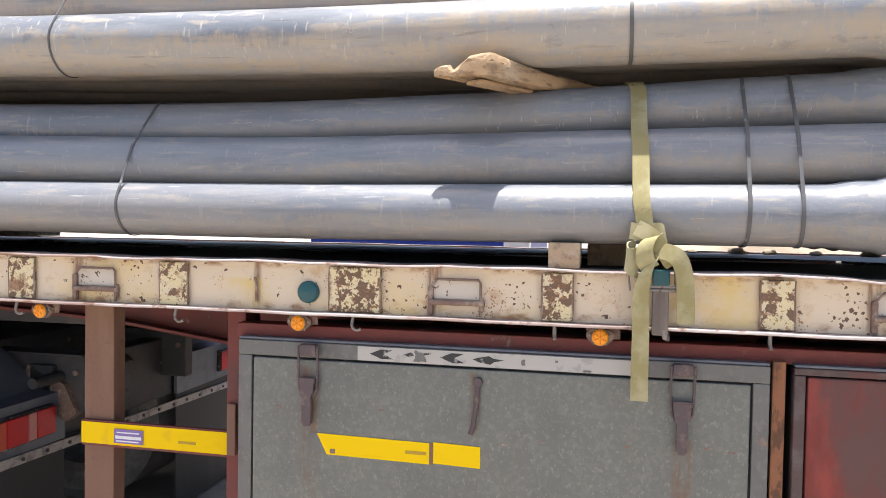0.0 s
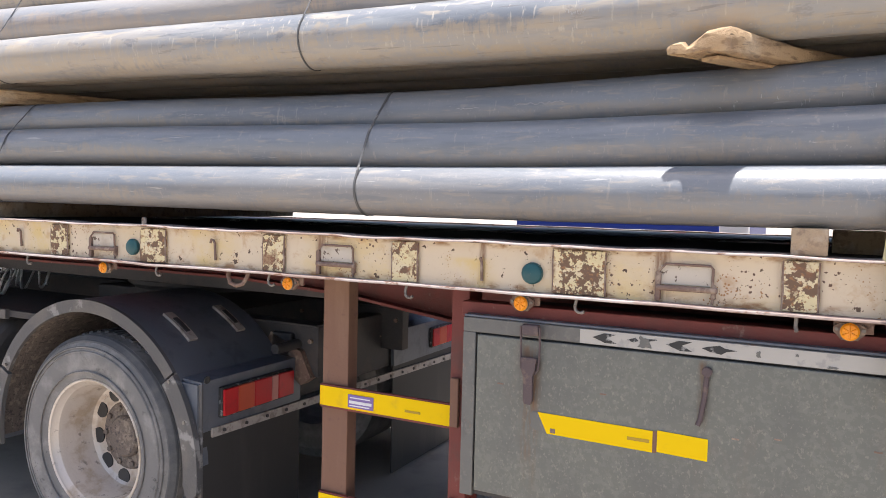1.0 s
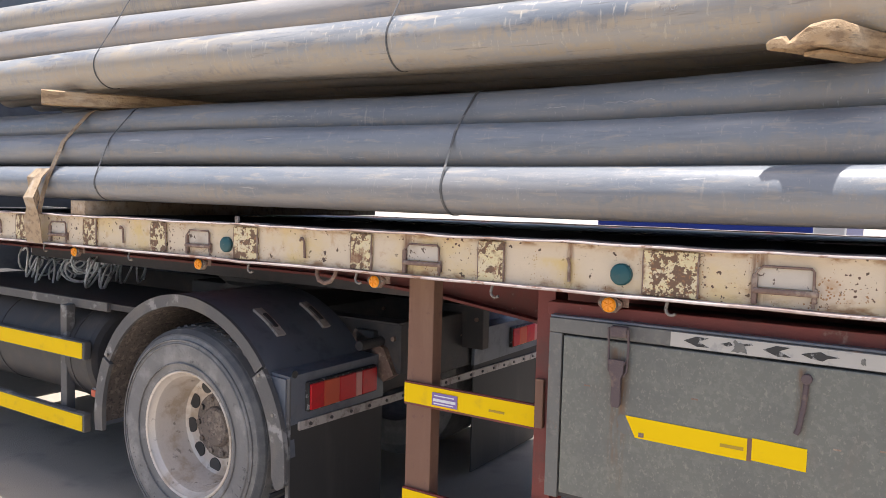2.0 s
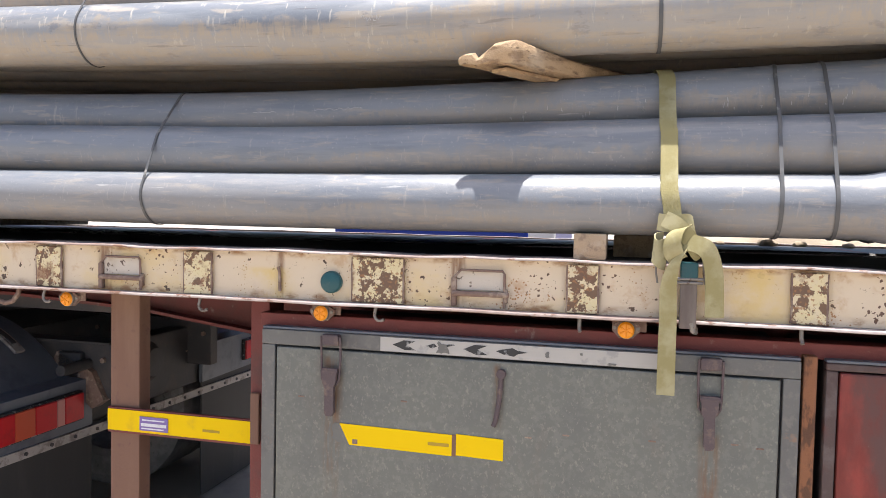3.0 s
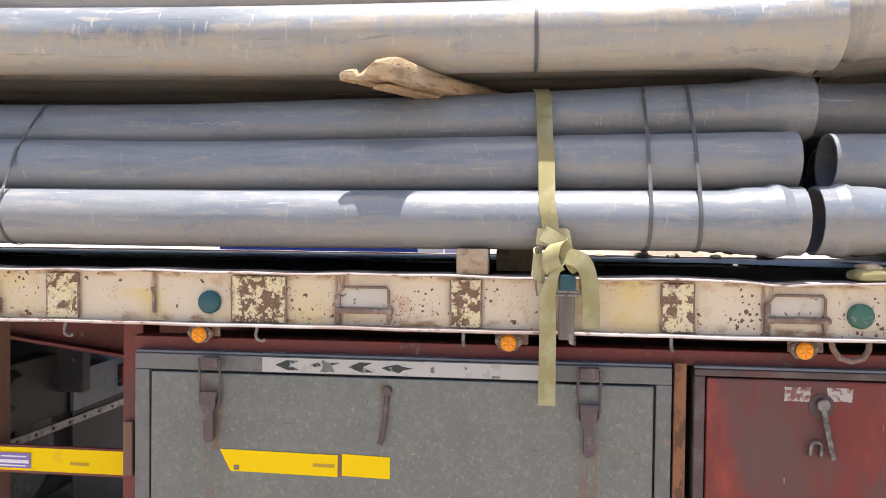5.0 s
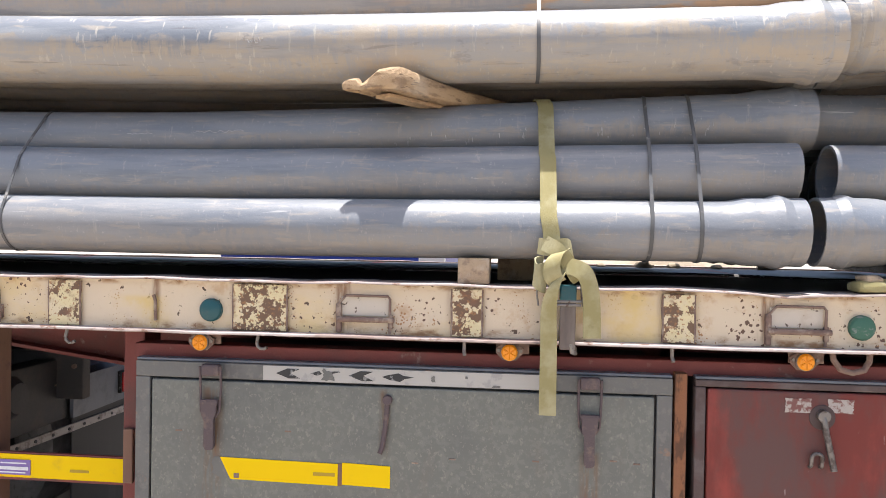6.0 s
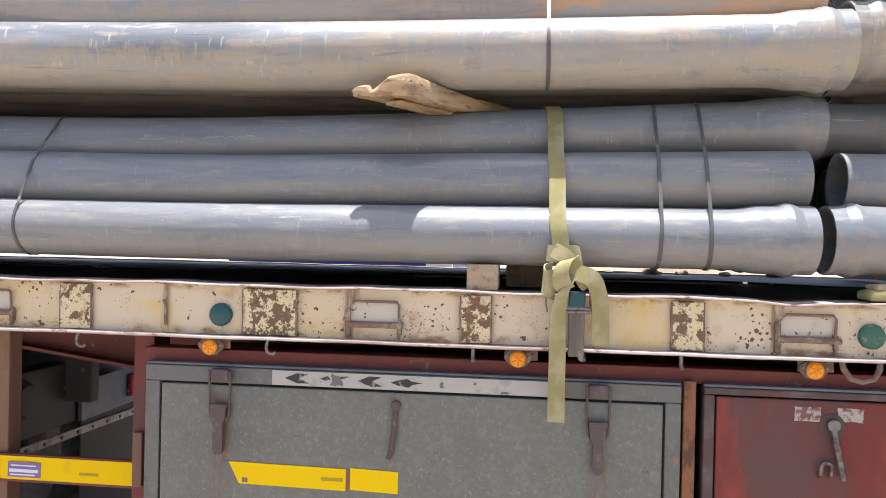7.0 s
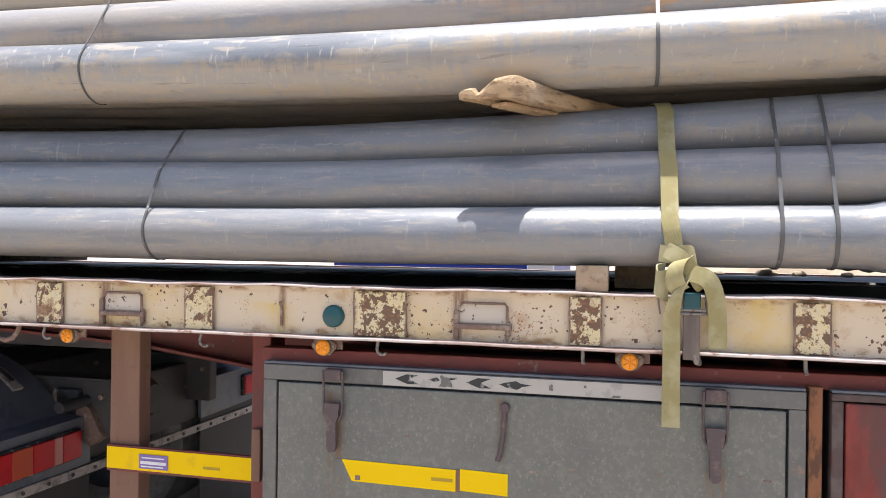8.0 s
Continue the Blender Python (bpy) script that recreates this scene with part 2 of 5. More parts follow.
M_PRINT = surface("faded_print", (0.42, 0.27, 0.02), 0.7)
M_SCUFF = surface("scuffed_bare_patch", (0.42, 0.37, 0.33), 0.7, 0, [((0.17, 0.05, 0.04), 45.0, 0.46, 0.56, 0.9, ONE, 0.7)])
M_HOSE = surface("grey_coil_hose", (0.85, 0.85, 0.85), 0.35, 0, [((0.4, 0.39, 0.38), 30.0, 0.5, 0.65, 0.6, ONE, 0.5)])
M_STRIP = surface("bare_bolt_strip", (0.42, 0.38, 0.35), 0.6, 0, [((0.2, 0.17, 0.15), 18.0, 0.48, 0.62, 0.8, ONE, 0.8)], 0.2, 80)
M_LIP = surface("bright_plate_edge", (0.62, 0.6, 0.57), 0.22, 0.8, [((0.14, 0.12, 0.1), 6.0, 0.52, 0.6, 0.9, (0.4, 1, 1), 0.7)])
M_OLD_WEB = surface("dusty_grey_webbing", (0.2, 0.165, 0.14), 0.85, 0, [((0.11, 0.085, 0.075), 14.0, 0.45, 0.65, 0.7, DOWN, 0.9)], 0.25, 700)
M_BLUE = surface("blue_painted_steel", (0.02, 0.05, 0.3), 0.4, 0, [((0.06, 0.09, 0.3), 3.0, 0.5, 0.7, 0.5, ONE, 0.5)])
M_OFFWHITE = surface("white_painted_steel", (0.75, 0.75, 0.74), 0.4, 0, [((0.5, 0.48, 0.45), 5.0, 0.55, 0.7, 0.5, ONE, 0.6)])
M_GROUND = surface("dusty_asphalt", (0.37, 0.32, 0.265), 0.9, 0, [
    ((0.38, 0.335, 0.28), 0.5, 0.4, 0.7, 0.7, ONE, 0.95),
    ((0.15, 0.145, 0.14), 3.0, 0.5, 0.75, 0.5, ONE, 0.9),
    ((0.4, 0.37, 0.33), 90.0, 0.6, 0.7, 0.4, ONE, 0.95)], 0.4, 120)
M_SAND = surface("pale_sand_bank", (0.34, 0.28, 0.2), 0.95, 0, [((0.22, 0.17, 0.12), 2.0, 0.45, 0.65, 0.7, ONE, 0.95)], 0.5, 20)



def add_runs(mat, spots, colour, grain=(60.0, 0.35, 0.65, (1, 1, 0.12))):
    """Rust runs below fittings: (x, top z, half width, length)."""
    nt = mat.node_tree
    bsdf = nt.nodes["Principled BSDF"]
    link = bsdf.inputs["Base Color"].links[0]
    current = link.from_socket
    coord = nt.nodes.new("ShaderNodeTexCoord").outputs["Object"]
    sep = nt.nodes.new("ShaderNodeSeparateXYZ")
    nt.links.new(coord, sep.inputs[0])
    grain = noise_mask(nt, coord, grain[0], grain[1], grain[2], 5.0, 0.6, grain[3])
    for x, z, half, length in spots:
        def ramp(sock, a, b):
            r = nt.nodes.new("ShaderNodeMapRange")
            r.interpolation_type = "SMOOTHSTEP"
            r.inputs["From Min"].default_value, r.inputs["From Max"].default_value = a, b
            nt.links.new(sock, r.inputs["Value"])
            return r.outputs["Result"]

        fac = grain
        for sock in (ramp(sep.outputs[0], x - half, x - half * 0.2), ramp(sep.outputs[0], x + half, x + half * 0.2), ramp(sep.outputs[2], z + 0.02, z), ramp(sep.outputs[2], z - length, z - length * 0.3)):
            mu = nt.nodes.new("ShaderNodeMath")
            mu.operation = "MULTIPLY"
            nt.links.new(fac, mu.inputs[0])
            nt.links.new(sock, mu.inputs[1])
            fac = mu.outputs[0]
        mix = nt.nodes.new("ShaderNodeMix")
        mix.data_type = "RGBA"
        nt.links.new(fac, mix.inputs["Factor"])
        nt.links.new(current, mix.inputs["A"])
        mix.inputs["B"].default_value = (*colour, 1)
        current = mix.outputs["Result"]
    nt.links.new(current, bsdf.inputs["Base Color"])


def add_tan_flank(mat, colour, turn, amount, scale=3.0, spread=0.5):
    """Tan coat on the flank and underside of a pipe, with a broken upper edge; dried mud on the dusty and caked pipes.
    """
    nt = mat.node_tree
    bsdf = nt.nodes["Principled BSDF"]
    current = bsdf.inputs["Base Color"].links[0].from_socket
    tc = nt.nodes.new("ShaderNodeTexCoord")
    sep = nt.nodes.new("ShaderNodeSeparateXYZ")
    nt.links.new(tc.outputs["Normal"], sep.inputs[0])
    fine = noise_mask(nt, tc.outputs["Object"], scale * 9, 0.2, 0.8, 6.0, 0.7, (0.5, 1, 0.4))
    wide = noise_mask(nt, tc.outputs["Object"], scale, 0.25, 0.75, 3.0, 0.6, (0.35, 1, 1))
    edge = nt.nodes.new("ShaderNodeMath")
    edge.operation = "ADD"
    nt.links.new(fine, edge.inputs[0])
    nt.links.new(wide, edge.inputs[1])
    up = nt.nodes.new("ShaderNodeMath")
    up.operation = "MULTIPLY_ADD"
    up.inputs[1].default_value, up.inputs[2].default_value = spread, turn - spread
    nt.links.new(edge.outputs[0], up.inputs[0])
    gap = nt.nodes.new("ShaderNodeMath")
    gap.operation = "SUBTRACT"
    nt.links.new(up.outputs[0], gap.inputs[0])
    nt.links.new(sep.outputs[2], gap.inputs[1])
    r = nt.nodes.new("ShaderNodeMapRange")
    r.inputs["From Min"].default_value, r.inputs["From Max"].default_value = -0.06, 0.14
    r.inputs["To Max"].default_value = amount
    nt.links.new(gap.outputs[0], r.inputs["Value"])
    streak = noise_mask(nt, tc.outputs["Object"], 17.0, 0.36, 0.6, 6.0, 0.7, (0.1, 1, 1))
    scrape = noise_mask(nt, tc.outputs["Object"], 45.0, 0.36, 0.56, 4.0, 0.7, (1, 0.6, 0.14))
    thin = nt.nodes.new("ShaderNodeMath")
    thin.operation = "MULTIPLY"
    nt.links.new(streak, thin.inputs[0])
    nt.links.new(scrape, thin.inputs[1])
    floor_up = nt.nodes.new("ShaderNodeMath")
    floor_up.operation = "MULTIPLY_ADD"
    floor_up.inputs[1].default_value, floor_up.inputs[2].default_value = 0.7, 0.3
    nt.links.new(thin.outputs[0], floor_up.inputs[0])
    cover = nt.nodes.new("ShaderNodeMath")
    cover.operation = "MULTIPLY"
    nt.links.new(floor_up.outputs[0], cover.inputs[0])
    nt.links.new(r.outputs["Result"], cover.inputs[1])
    mix = nt.nodes.new("ShaderNodeMix")
    mix.data_type = "RGBA"
    nt.links.new(cover.outputs[0], mix.inputs["Factor"])
    nt.links.new(current, mix.inputs["A"])
    mix.inputs["B"].default_value = (*colour, 1)
    nt.links.new(mix.outputs["Result"], bsdf.inputs["Base Color"])


def add_dots(mat, colour, scale, size, patch):
    """Round paint chips of uneven size, crowded in patches."""
    nt = mat.node_tree
    bsdf = nt.nodes["Principled BSDF"]
    current = bsdf.inputs["Base Color"].links[0].from_socket
    coord = nt.nodes.new("ShaderNodeTexCoord").outputs["Object"]
    ruffle = nt.nodes.new("ShaderNodeTexNoise")
    ruffle.inputs["Scale"].default_value, ruffle.inputs["Detail"].default_value = scale * 3.0, 3.0
    nt.links.new(coord, ruffle.inputs["Vector"])
    shift = nt.nodes.new("ShaderNodeVectorMath")
    shift.operation = "MULTIPLY_ADD"
    shift.inputs[1].default_value = (0.6 / scale, 0.6 / scale, 0.6 / scale)
    nt.links.new(ruffle.outputs["Color"], shift.inputs[0])
    nt.links.new(coord, shift.inputs[2])
    cell = nt.nodes.new("ShaderNodeTexVoronoi")
    cell.inputs["Scale"].default_value = scale
    nt.links.new(shift.outputs[0], cell.inputs["Vector"])
    crowd = noise_mask(nt, coord, patch, 0.46, 0.72, 2.0)
    limit = nt.nodes.new("ShaderNodeMath")
    limit.operation = "MULTIPLY"
    limit.inputs[1].default_value = size
    nt.links.new(crowd, limit.inputs[0])
    inside = nt.nodes.new("ShaderNodeMath")
    inside.operation = "LESS_THAN"
    nt.links.new(cell.outputs["Distance"], inside.inputs[0])
    nt.links.new(limit.outputs[0], inside.inputs[1])
    mix = nt.nodes.new("ShaderNodeMix")
    mix.data_type = "RGBA"
    nt.links.new(inside.outputs[0], mix.inputs["Factor"])
    nt.links.new(current, mix.inputs["A"])
    mix.inputs["B"].default_value = (*colour, 1)
    nt.links.new(mix.outputs["Result"], bsdf.inputs["Base Color"])


add_tan_flank(M_PIPE_DUSTY, (0.37, 0.31, 0.235), 0.2, 0.95, 2.6, 0.9)
add_tan_flank(M_PIPE_ORANGE, (0.38, 0.3, 0.23), 0.1, 0.8, 2.6, 0.9)
# The plain grey pipes turn browner on their downward faces.
add_tan_flank(M_PIPE, (0.27, 0.24, 0.205), -0.2, 0.8, 3.0, 0.8)
add_runs(M_PIPE_ORANGE, [(0.9, 0.3, 1.1, 4.0)], (0.46, 0.28, 0.16), (9.0, 0.47, 0.53, (0.25, 1, 1)))
add_runs(M_GALV, [(0.66, 1.06, 0.035, 0.4), (-0.365, 1.19, 0.04, 0.5), (0.115, 1.2, 0.02, 0.2)], (0.165, 0.1, 0.06))
add_runs(M_CREAM, [(x, 1.5, h, 0.2) for x, h in ((-2.41, 0.07), (-1.875, 0.09), (-1.298, 0.07), (-0.78, 0.065), (-0.223, 0.1), (0.334, 0.065), (0.872, 0.065), (-1.1, 0.04), (0.0, 0.035), (1.093, 0.035), (-0.52, 0.02))], (0.24, 0.13, 0.07))

add_dots(M_CREAM, (0.13, 0.07, 0.045), 62.0, 0.36, 4.0)
add_dots(M_CREAM, (0.1, 0.06, 0.04), 24.0, 0.25, 7.0)
add_dots(M_CREAM, (0.36, 0.19, 0.08), 120.0, 0.35, 9.0)
# yellowed primer showing through
add_runs(M_CREAM, [(0.73, 1.52, 0.2, 0.3), (-0.56, 1.44, 0.12, 0.2), (-2.55, 1.52, 0.12, 0.3), (-1.62, 1.5, 0.1, 0.25)], (0.66, 0.49, 0.2), (7.0, 0.35, 0.65, ONE))
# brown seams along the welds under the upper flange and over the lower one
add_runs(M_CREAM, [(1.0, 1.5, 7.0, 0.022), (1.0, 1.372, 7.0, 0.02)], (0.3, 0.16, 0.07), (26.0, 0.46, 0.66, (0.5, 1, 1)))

# ---- building helpers ----


def part(name, bm, material, parent=None, label="", smooth=21.0):
    bmesh.ops.recalc_face_normals(bm, faces=bm.faces)
    me = bpy.data.meshes.new(name)
    if smooth:
        for f in bm.faces:
            f.smooth = True
        lim = radians(smooth)
        for e in bm.edges:
            if len(e.link_faces) == 2 and e.calc_face_angle(0.0) > lim:
                e.smooth = False
    bm.to_mesh(me)
    bm.free()
    me.materials.append(material)
    ob = new(name, me)
    if parent is not None:
        ob.parent = parent
        if parent.type == "EMPTY":
            ob.matrix_parent_inverse = Matrix.Translation(parent.location).inverted()
    if label:
        ob["label"] = label
    return ob


def thing(name, at, label, category, group="", kind=""):
    ob = new(name)
    ob.location = at
    ob.empty_display_size = 0.05
    return tagged(ob, label, category, group, kind)


def box(x0, x1, y0, y1, z0, z1, bev=0.0, bm=None):
    bm = bm or bmesh.new()
    made = bmesh.ops.create_cube(bm, size=1.0, matrix=Matrix.LocRotScale(((x0 + x1) / 2, (y0 + y1) / 2, (z0 + z1) / 2), None, (x1 - x0, y1 - y0, z1 - z0)))
    if bev:
        es = list({e for v in made["verts"] for e in v.link_edges})
        bmesh.ops.bevel(bm, geom=es, offset=bev, segments=2, affect="EDGES", profile=0.5)
    return bm


def rod(p, q, r, r2=None, seg=20, bm=None, bev=0.0):
    bm = bm or bmesh.new()
    p, q = Vector(p), Vector(q)
    m = Matrix.Translation((p + q) / 2) @ (q - p).to_track_quat("Z", "Y").to_matrix().to_4x4()
    made = bmesh.ops.create_cone(bm, cap_ends=True, segments=seg, radius1=r, radius2=r if r2 is None else r2, depth=(q - p).length, matrix=m)
    if bev:
        es = [e for e in {e for v in made["verts"] for e in v.link_edges} if any(len(f.verts) > 4 for f in e.link_faces)]
        bmesh.ops.bevel(bm, geom=es, offset=bev, segments=2, affect="EDGES", profile=0.5)
    return bm


def tube(points, r, seg=10, bm=None, closed=False):
    """A round bar bent along points."""
    bm = bm or bmesh.new()
    seg = max(seg, 18)
    ps = [Vector(p) for p in points]
    rings = []
    n = len(ps)
    side = None
    for i, p in enumerate(ps):
        a, b = (ps[i - 1], ps[(i + 1) % n]) if closed else (ps[max(i - 1, 0)], ps[min(i + 1, n - 1)])
        d = (b - a).normalized()
        if side is None:
            side = d.orthogonal().normalized()
        side = (side - d * side.dot(d)).normalized()
        up = d.cross(side)
        rings.append([bm.verts.new(p + r * (math.cos(k * 2 * math.pi / seg) * side + math.sin(k * 2 * math.pi / seg) * up)) for k in range(seg)])
    for i in range(n if closed else n - 1):
        a, b = rings[i], rings[(i + 1) % n]
        for k in range(seg):
            bm.faces.new((a[k], a[(k + 1) % seg], b[(k + 1) % seg], b[k]))
    if not closed:
        bm.faces.new(rings[0]), bm.faces.new(rings[-1])
    return bm


def ribbon(points, width, thick, bm=None):
    """A flat band along points (centre, across): across is the unit direction of its width."""
    bm = bm or bmesh.new()
    rings = []
    n = len(points)
    for i, (p, across) in enumerate(points):
        p, across = Vector(p), Vector(across).normalized()
        a, b = Vector(points[max(i - 1, 0)][0]), Vector(points[min(i + 1, n - 1)][0])
        d = (b - a).normalized()
        nrm = d.cross(across).normalized()
        w, h = across * width / 2, nrm * thick / 2
        rings.append([bm.verts.new(p + q) for q in (-w - h, w - h, w + h, -w + h)])
    for a, b in zip(rings, rings[1:]):
        for k in range(4):
            bm.faces.new((a[k], a[(k + 1) % 4], b[(k + 1) % 4], b[k]))
    bm.faces.new(rings[0]), bm.faces.new(rings[-1])
    return bm


def lathe(profile, centre, axis="Y", seg=48, bm=None, closed=False):
    """Turns (along, radius) about an axis through centre."""
    bm = bm or bmesh.new()
    rings = []
    for along, r in profile:
        ring = []
        for k in range(seg):
            a = 2 * math.pi * k / seg
            c, s = r * math.cos(a), r * math.sin(a)
            v = (c, along, s) if axis == "Y" else ((along, c, s) if axis == "X" else (c, s, along))
            ring.append(bm.verts.new(Vector(centre) + Vector(v)))
        rings.append(ring)
    pairs = list(zip(rings, rings[1:])) + ([(rings[-1], rings[0])] if closed else [])
    for a, b in pairs:
        for k in range(seg):
            bm.faces.new((a[k], a[(k + 1) % seg], b[(k + 1) % seg], b[k]))
    return bm


def prism(outline, y0, y1, bm=None, plane="XZ"):
    """An outline (x, z) given depth from y0 to y1 (or (y, z) outline with depth along x)."""
    bm = bm or bmesh.new()
    put = (lambda a, b, d: (a, d, b)) if plane == "XZ" else (lambda a, b, d: (d, a, b))
    lo = [bm.verts.new(put(a, b, y0)) for a, b in outline]
    hi = [bm.verts.new(put(a, b, y1)) for a, b in outline]
    bm.faces.new(lo), bm.faces.new(hi[::-1])
    n = len(outline)
    for k in range(n):
        bm.faces.new((lo[k], lo[(k + 1) % n], hi[(k + 1) % n], hi[k]))
    return bm


def arc(cx, cy, r, a0, a1, n=10):
    return [(cx + r * math.cos(radians(a0 + (a1 - a0) * k / n)), cy + r * math.sin(radians(a0 + (a1 - a0) * k / n))) for k in range(n + 1)]


def ragged(x0, x1, z0, z1, seed, n=26, rough=0.2):
    """An uneven worn outline within a rectangle."""
    rnd = random.Random(seed)
    out = []
    for k in range(n):
        a = 2 * math.pi * k / n
        c, q = math.cos(a), math.sin(a)
        m = 1.0 / max(abs(c), abs(q))
        m *= 1.0 - rough * rnd.random()
        out.append(((x0 + x1) / 2 + (x1 - x0) / 2 * c * m, (z0 + z1) / 2 + (z1 - z0) / 2 * q * m))
    return out


# ---- ground and distance ----
bm = bmesh.new()
bmesh.ops.create_grid(bm, x_segments=40, y_segments=40, size=1500)
g = part("ground", bm, M_GROUND, None, "grey dusty asphalt yard ground in sun", 0)
tagged(g, category="ground", kind="structure")

# ---- trailer ----
trailer = thing("flatbed_trailer", (0.0, 1.2, 0.0), "cream and red steel flatbed trailer with chipped rusty paint", "trailer")
X0, X1 = -5.2, 7.2
ZB, ZT = 1.360, 1.503


def dent(x):
    return -0.010 * math.exp(-((x - 1.12) / 0.07) ** 2) + 0.0016 * math.sin(x * 9.0) + 0.0012 * math.sin(x * 23.0 + 1)


def swept(profile, xs, wobble):
    """A rolled section along x: profile of (y, z); wobble(x) moves its upper part."""
    bm = bmesh.new()
    rings = []
    for x in xs:
        k = wobble(x)
        rings.append([bm.verts.new((x, y, z + k)) for y, z in profile])
    n = len(profile)
    for a, b in zip(rings, rings[1:]):
        for k in range(n):
            bm.faces.new((a[k], a[(k + 1) % n], b[(k + 1) % n], b[k]))
    bm.faces.new(rings[0]), bm.faces.new(rings[-1][::-1])
    return bm


xs = [X0 + (X1 - X0) * k / 400 for k in range(401)]
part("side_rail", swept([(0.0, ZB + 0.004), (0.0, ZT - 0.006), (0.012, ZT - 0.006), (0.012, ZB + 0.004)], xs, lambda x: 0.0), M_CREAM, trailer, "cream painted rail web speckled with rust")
part("top_flange", swept([(-0.026, ZT - 0.006), (-0.028, ZT - 0.004), (-0.027, ZT - 0.001), (-0.024, ZT), (0.09, ZT + 0.001), (0.09, ZT - 0.006)], xs, dent), M_FLANGE, trailer, "pale worn upper flange")
part("bottom_flange", swept([(-0.030, ZB - 0.005), (-0.032, ZB - 0.003), (-0.031, ZB + 0.001), (-0.028, ZB + 0.004), (0.06, ZB + 0.004), (0.06, ZB - 0.005)], xs, lambda x: 0.4 * dent(x + 3)), M_FLANGE, trailer, "pale worn lower flange")
part("far_rail", swept([(2.40, ZB), (2.40, ZT), (2.48, ZT), (2.48, ZT - 0.008), (2.41, ZT - 0.008), (2.41, ZB)], xs[::8], lambda x: -0.009 + dent(x + 1.2)), M_FLANGE, trailer)
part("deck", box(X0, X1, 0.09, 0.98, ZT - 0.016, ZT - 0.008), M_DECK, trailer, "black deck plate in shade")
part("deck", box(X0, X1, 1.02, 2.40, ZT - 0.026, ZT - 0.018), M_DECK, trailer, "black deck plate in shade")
part("deck_edge_strip", swept([(1.0, ZT - 0.012), (0.996, ZT - 0.004), (0.999, ZT + 0.001), (1.004, ZT + 0.004), (1.012, ZT + 0.003), (1.015, ZT - 0.012)], xs[::4], lambda x: -0.004 + 0.005 * math.sin(x * 2.1) + 0.003 * math.sin(x * 6.7)), M_LIP, trailer, "bent pale edge of a deck plate")

for x, w in ((-4.05, 0.1), (-3.5, 0.1), (-2.91, 0.1), (-2.41, 0.1), (-1.875, 0.13), (-1.298, 0.09), (-0.78, 0.09), (-0.223, 0.148), (0.334, 0.078), (0.872, 0.078), (1.43, 0.09), (2.0, 0.09)):
    plate = part("stiffener", box(x - w / 2, x + w / 2, -0.012, 0.002, ZB + 0.006, ZT - 0.012, 0.003), M_RUSTY, trailer, "stiffener plate with flaking yellowed paint and rust")
    for side in (-1, 1):
        e = x + side * w / 2
        part("weld_bead", tube([(e, -0.007, ZB + 0.008), (e + 0.001, -0.009, ZB + 0.05), (e - 0.001, -0.008, ZB + 0.09), (e, -0.007, ZT - 0.014)], 0.0035), M_IRON, plate)
for x in (-4.27, -3.17, -2.15, -1.04, 0.063, 1.16, 2.26):
    z0, z1 = ZB + 0.008, 1.467
    h = 0.068
    pts = [(x - h, -0.008, z0), (x - h, -0.012, z1 - 0.02), (x - h + 0.018, -0.012, z1), (x + h - 0.006, -0.012, z1), (x + h, -0.012, z1 - 0.008), (x + h, -0.008, z0)]
    loop = part("lashing_loop", tube(pts, 0.0036), M_IRON, trailer, "welded lashing pocket with a rusty cross bar")
    part("cross_bar", rod((x - h - 0.004, -0.014, 1.404), (x + h + 0.012, -0.014, 1.404), 0.0075), M_IRON, loop)
    part("pocket_plate", box(x - h + 0.004, x + h - 0.004, -0.004, 0.001, 1.412, z1 - 0.004, 0.0015), M_PLATE, loop, "pale grey inset plate")
    part("hinge", box(x - h - 0.009, x - h + 0.006, -0.015, 0.001, z0, z1 - 0.02, 0.004), M_IRON, loop)
    part("weld_ear", box(x + h - 0.004, x + h + 0.008, -0.014, 0.001, z0 + 0.012, z0 + 0.05, 0.003), M_IRON, loop)
for x in (-3.7, -2.657, -1.564, -0.518, 1.75):
    part("pin_clip", tube([(x, -0.006, 1.39), (x, -0.01, 1.452), (x - 0.006, -0.012, 1.462), (x - 0.014, -0.012, 1.464), (x - 0.02, -0.01, 1.452)] if x < -1.2 else [(x, -0.005, 1.385), (x, -0.008, 1.44), (x - 0.003, -0.012, 1.455)], 0.0045, 8), M_IRON, trailer, "small rusty bent pin")
for x, m in ((-3.05 - 1.1, M_TEAL), (-1.985, M_TEAL), (-0.36, M_TEAL), (1.314, M_GREEN)):
    part("round_cap", lathe([(0.003, 0.031), (-0.012, 0.031), (-0.017, 0.027), (-0.02, 0.018), (-0.021, 0.0004)], (x, 0, 1.418), "Y", 32), m, trailer, "worn green round cap" if m == M_GREEN else "teal plastic round cap")
for x in (-3.3, -2.62, -1.32, -0.775, -0.228, -1.86):
    pts = [(x, 0.0, ZB - 0.002)] + [(x + 0.012 - 0.016 * math.cos(a), -0.004, ZB - 0.028 - 0.016 * math.sin(a)) for a in (0, 0.6, 1.2, 1.8, 2.4)]
    part("rope_hook", tube(pts, 0.0045, 8), M_ZINC, trailer, "small pale rope hook")
for x in (0.328, 0.859, 1.6):
    part("rope_hook", tube([(x, 0.0, ZB - 0.002), (x, -0.002, ZB - 0.03), (x + 0.002, -0.01, ZB - 0.042)], 0.005, 8), M_ZINC, trailer, "small pale rope hook")
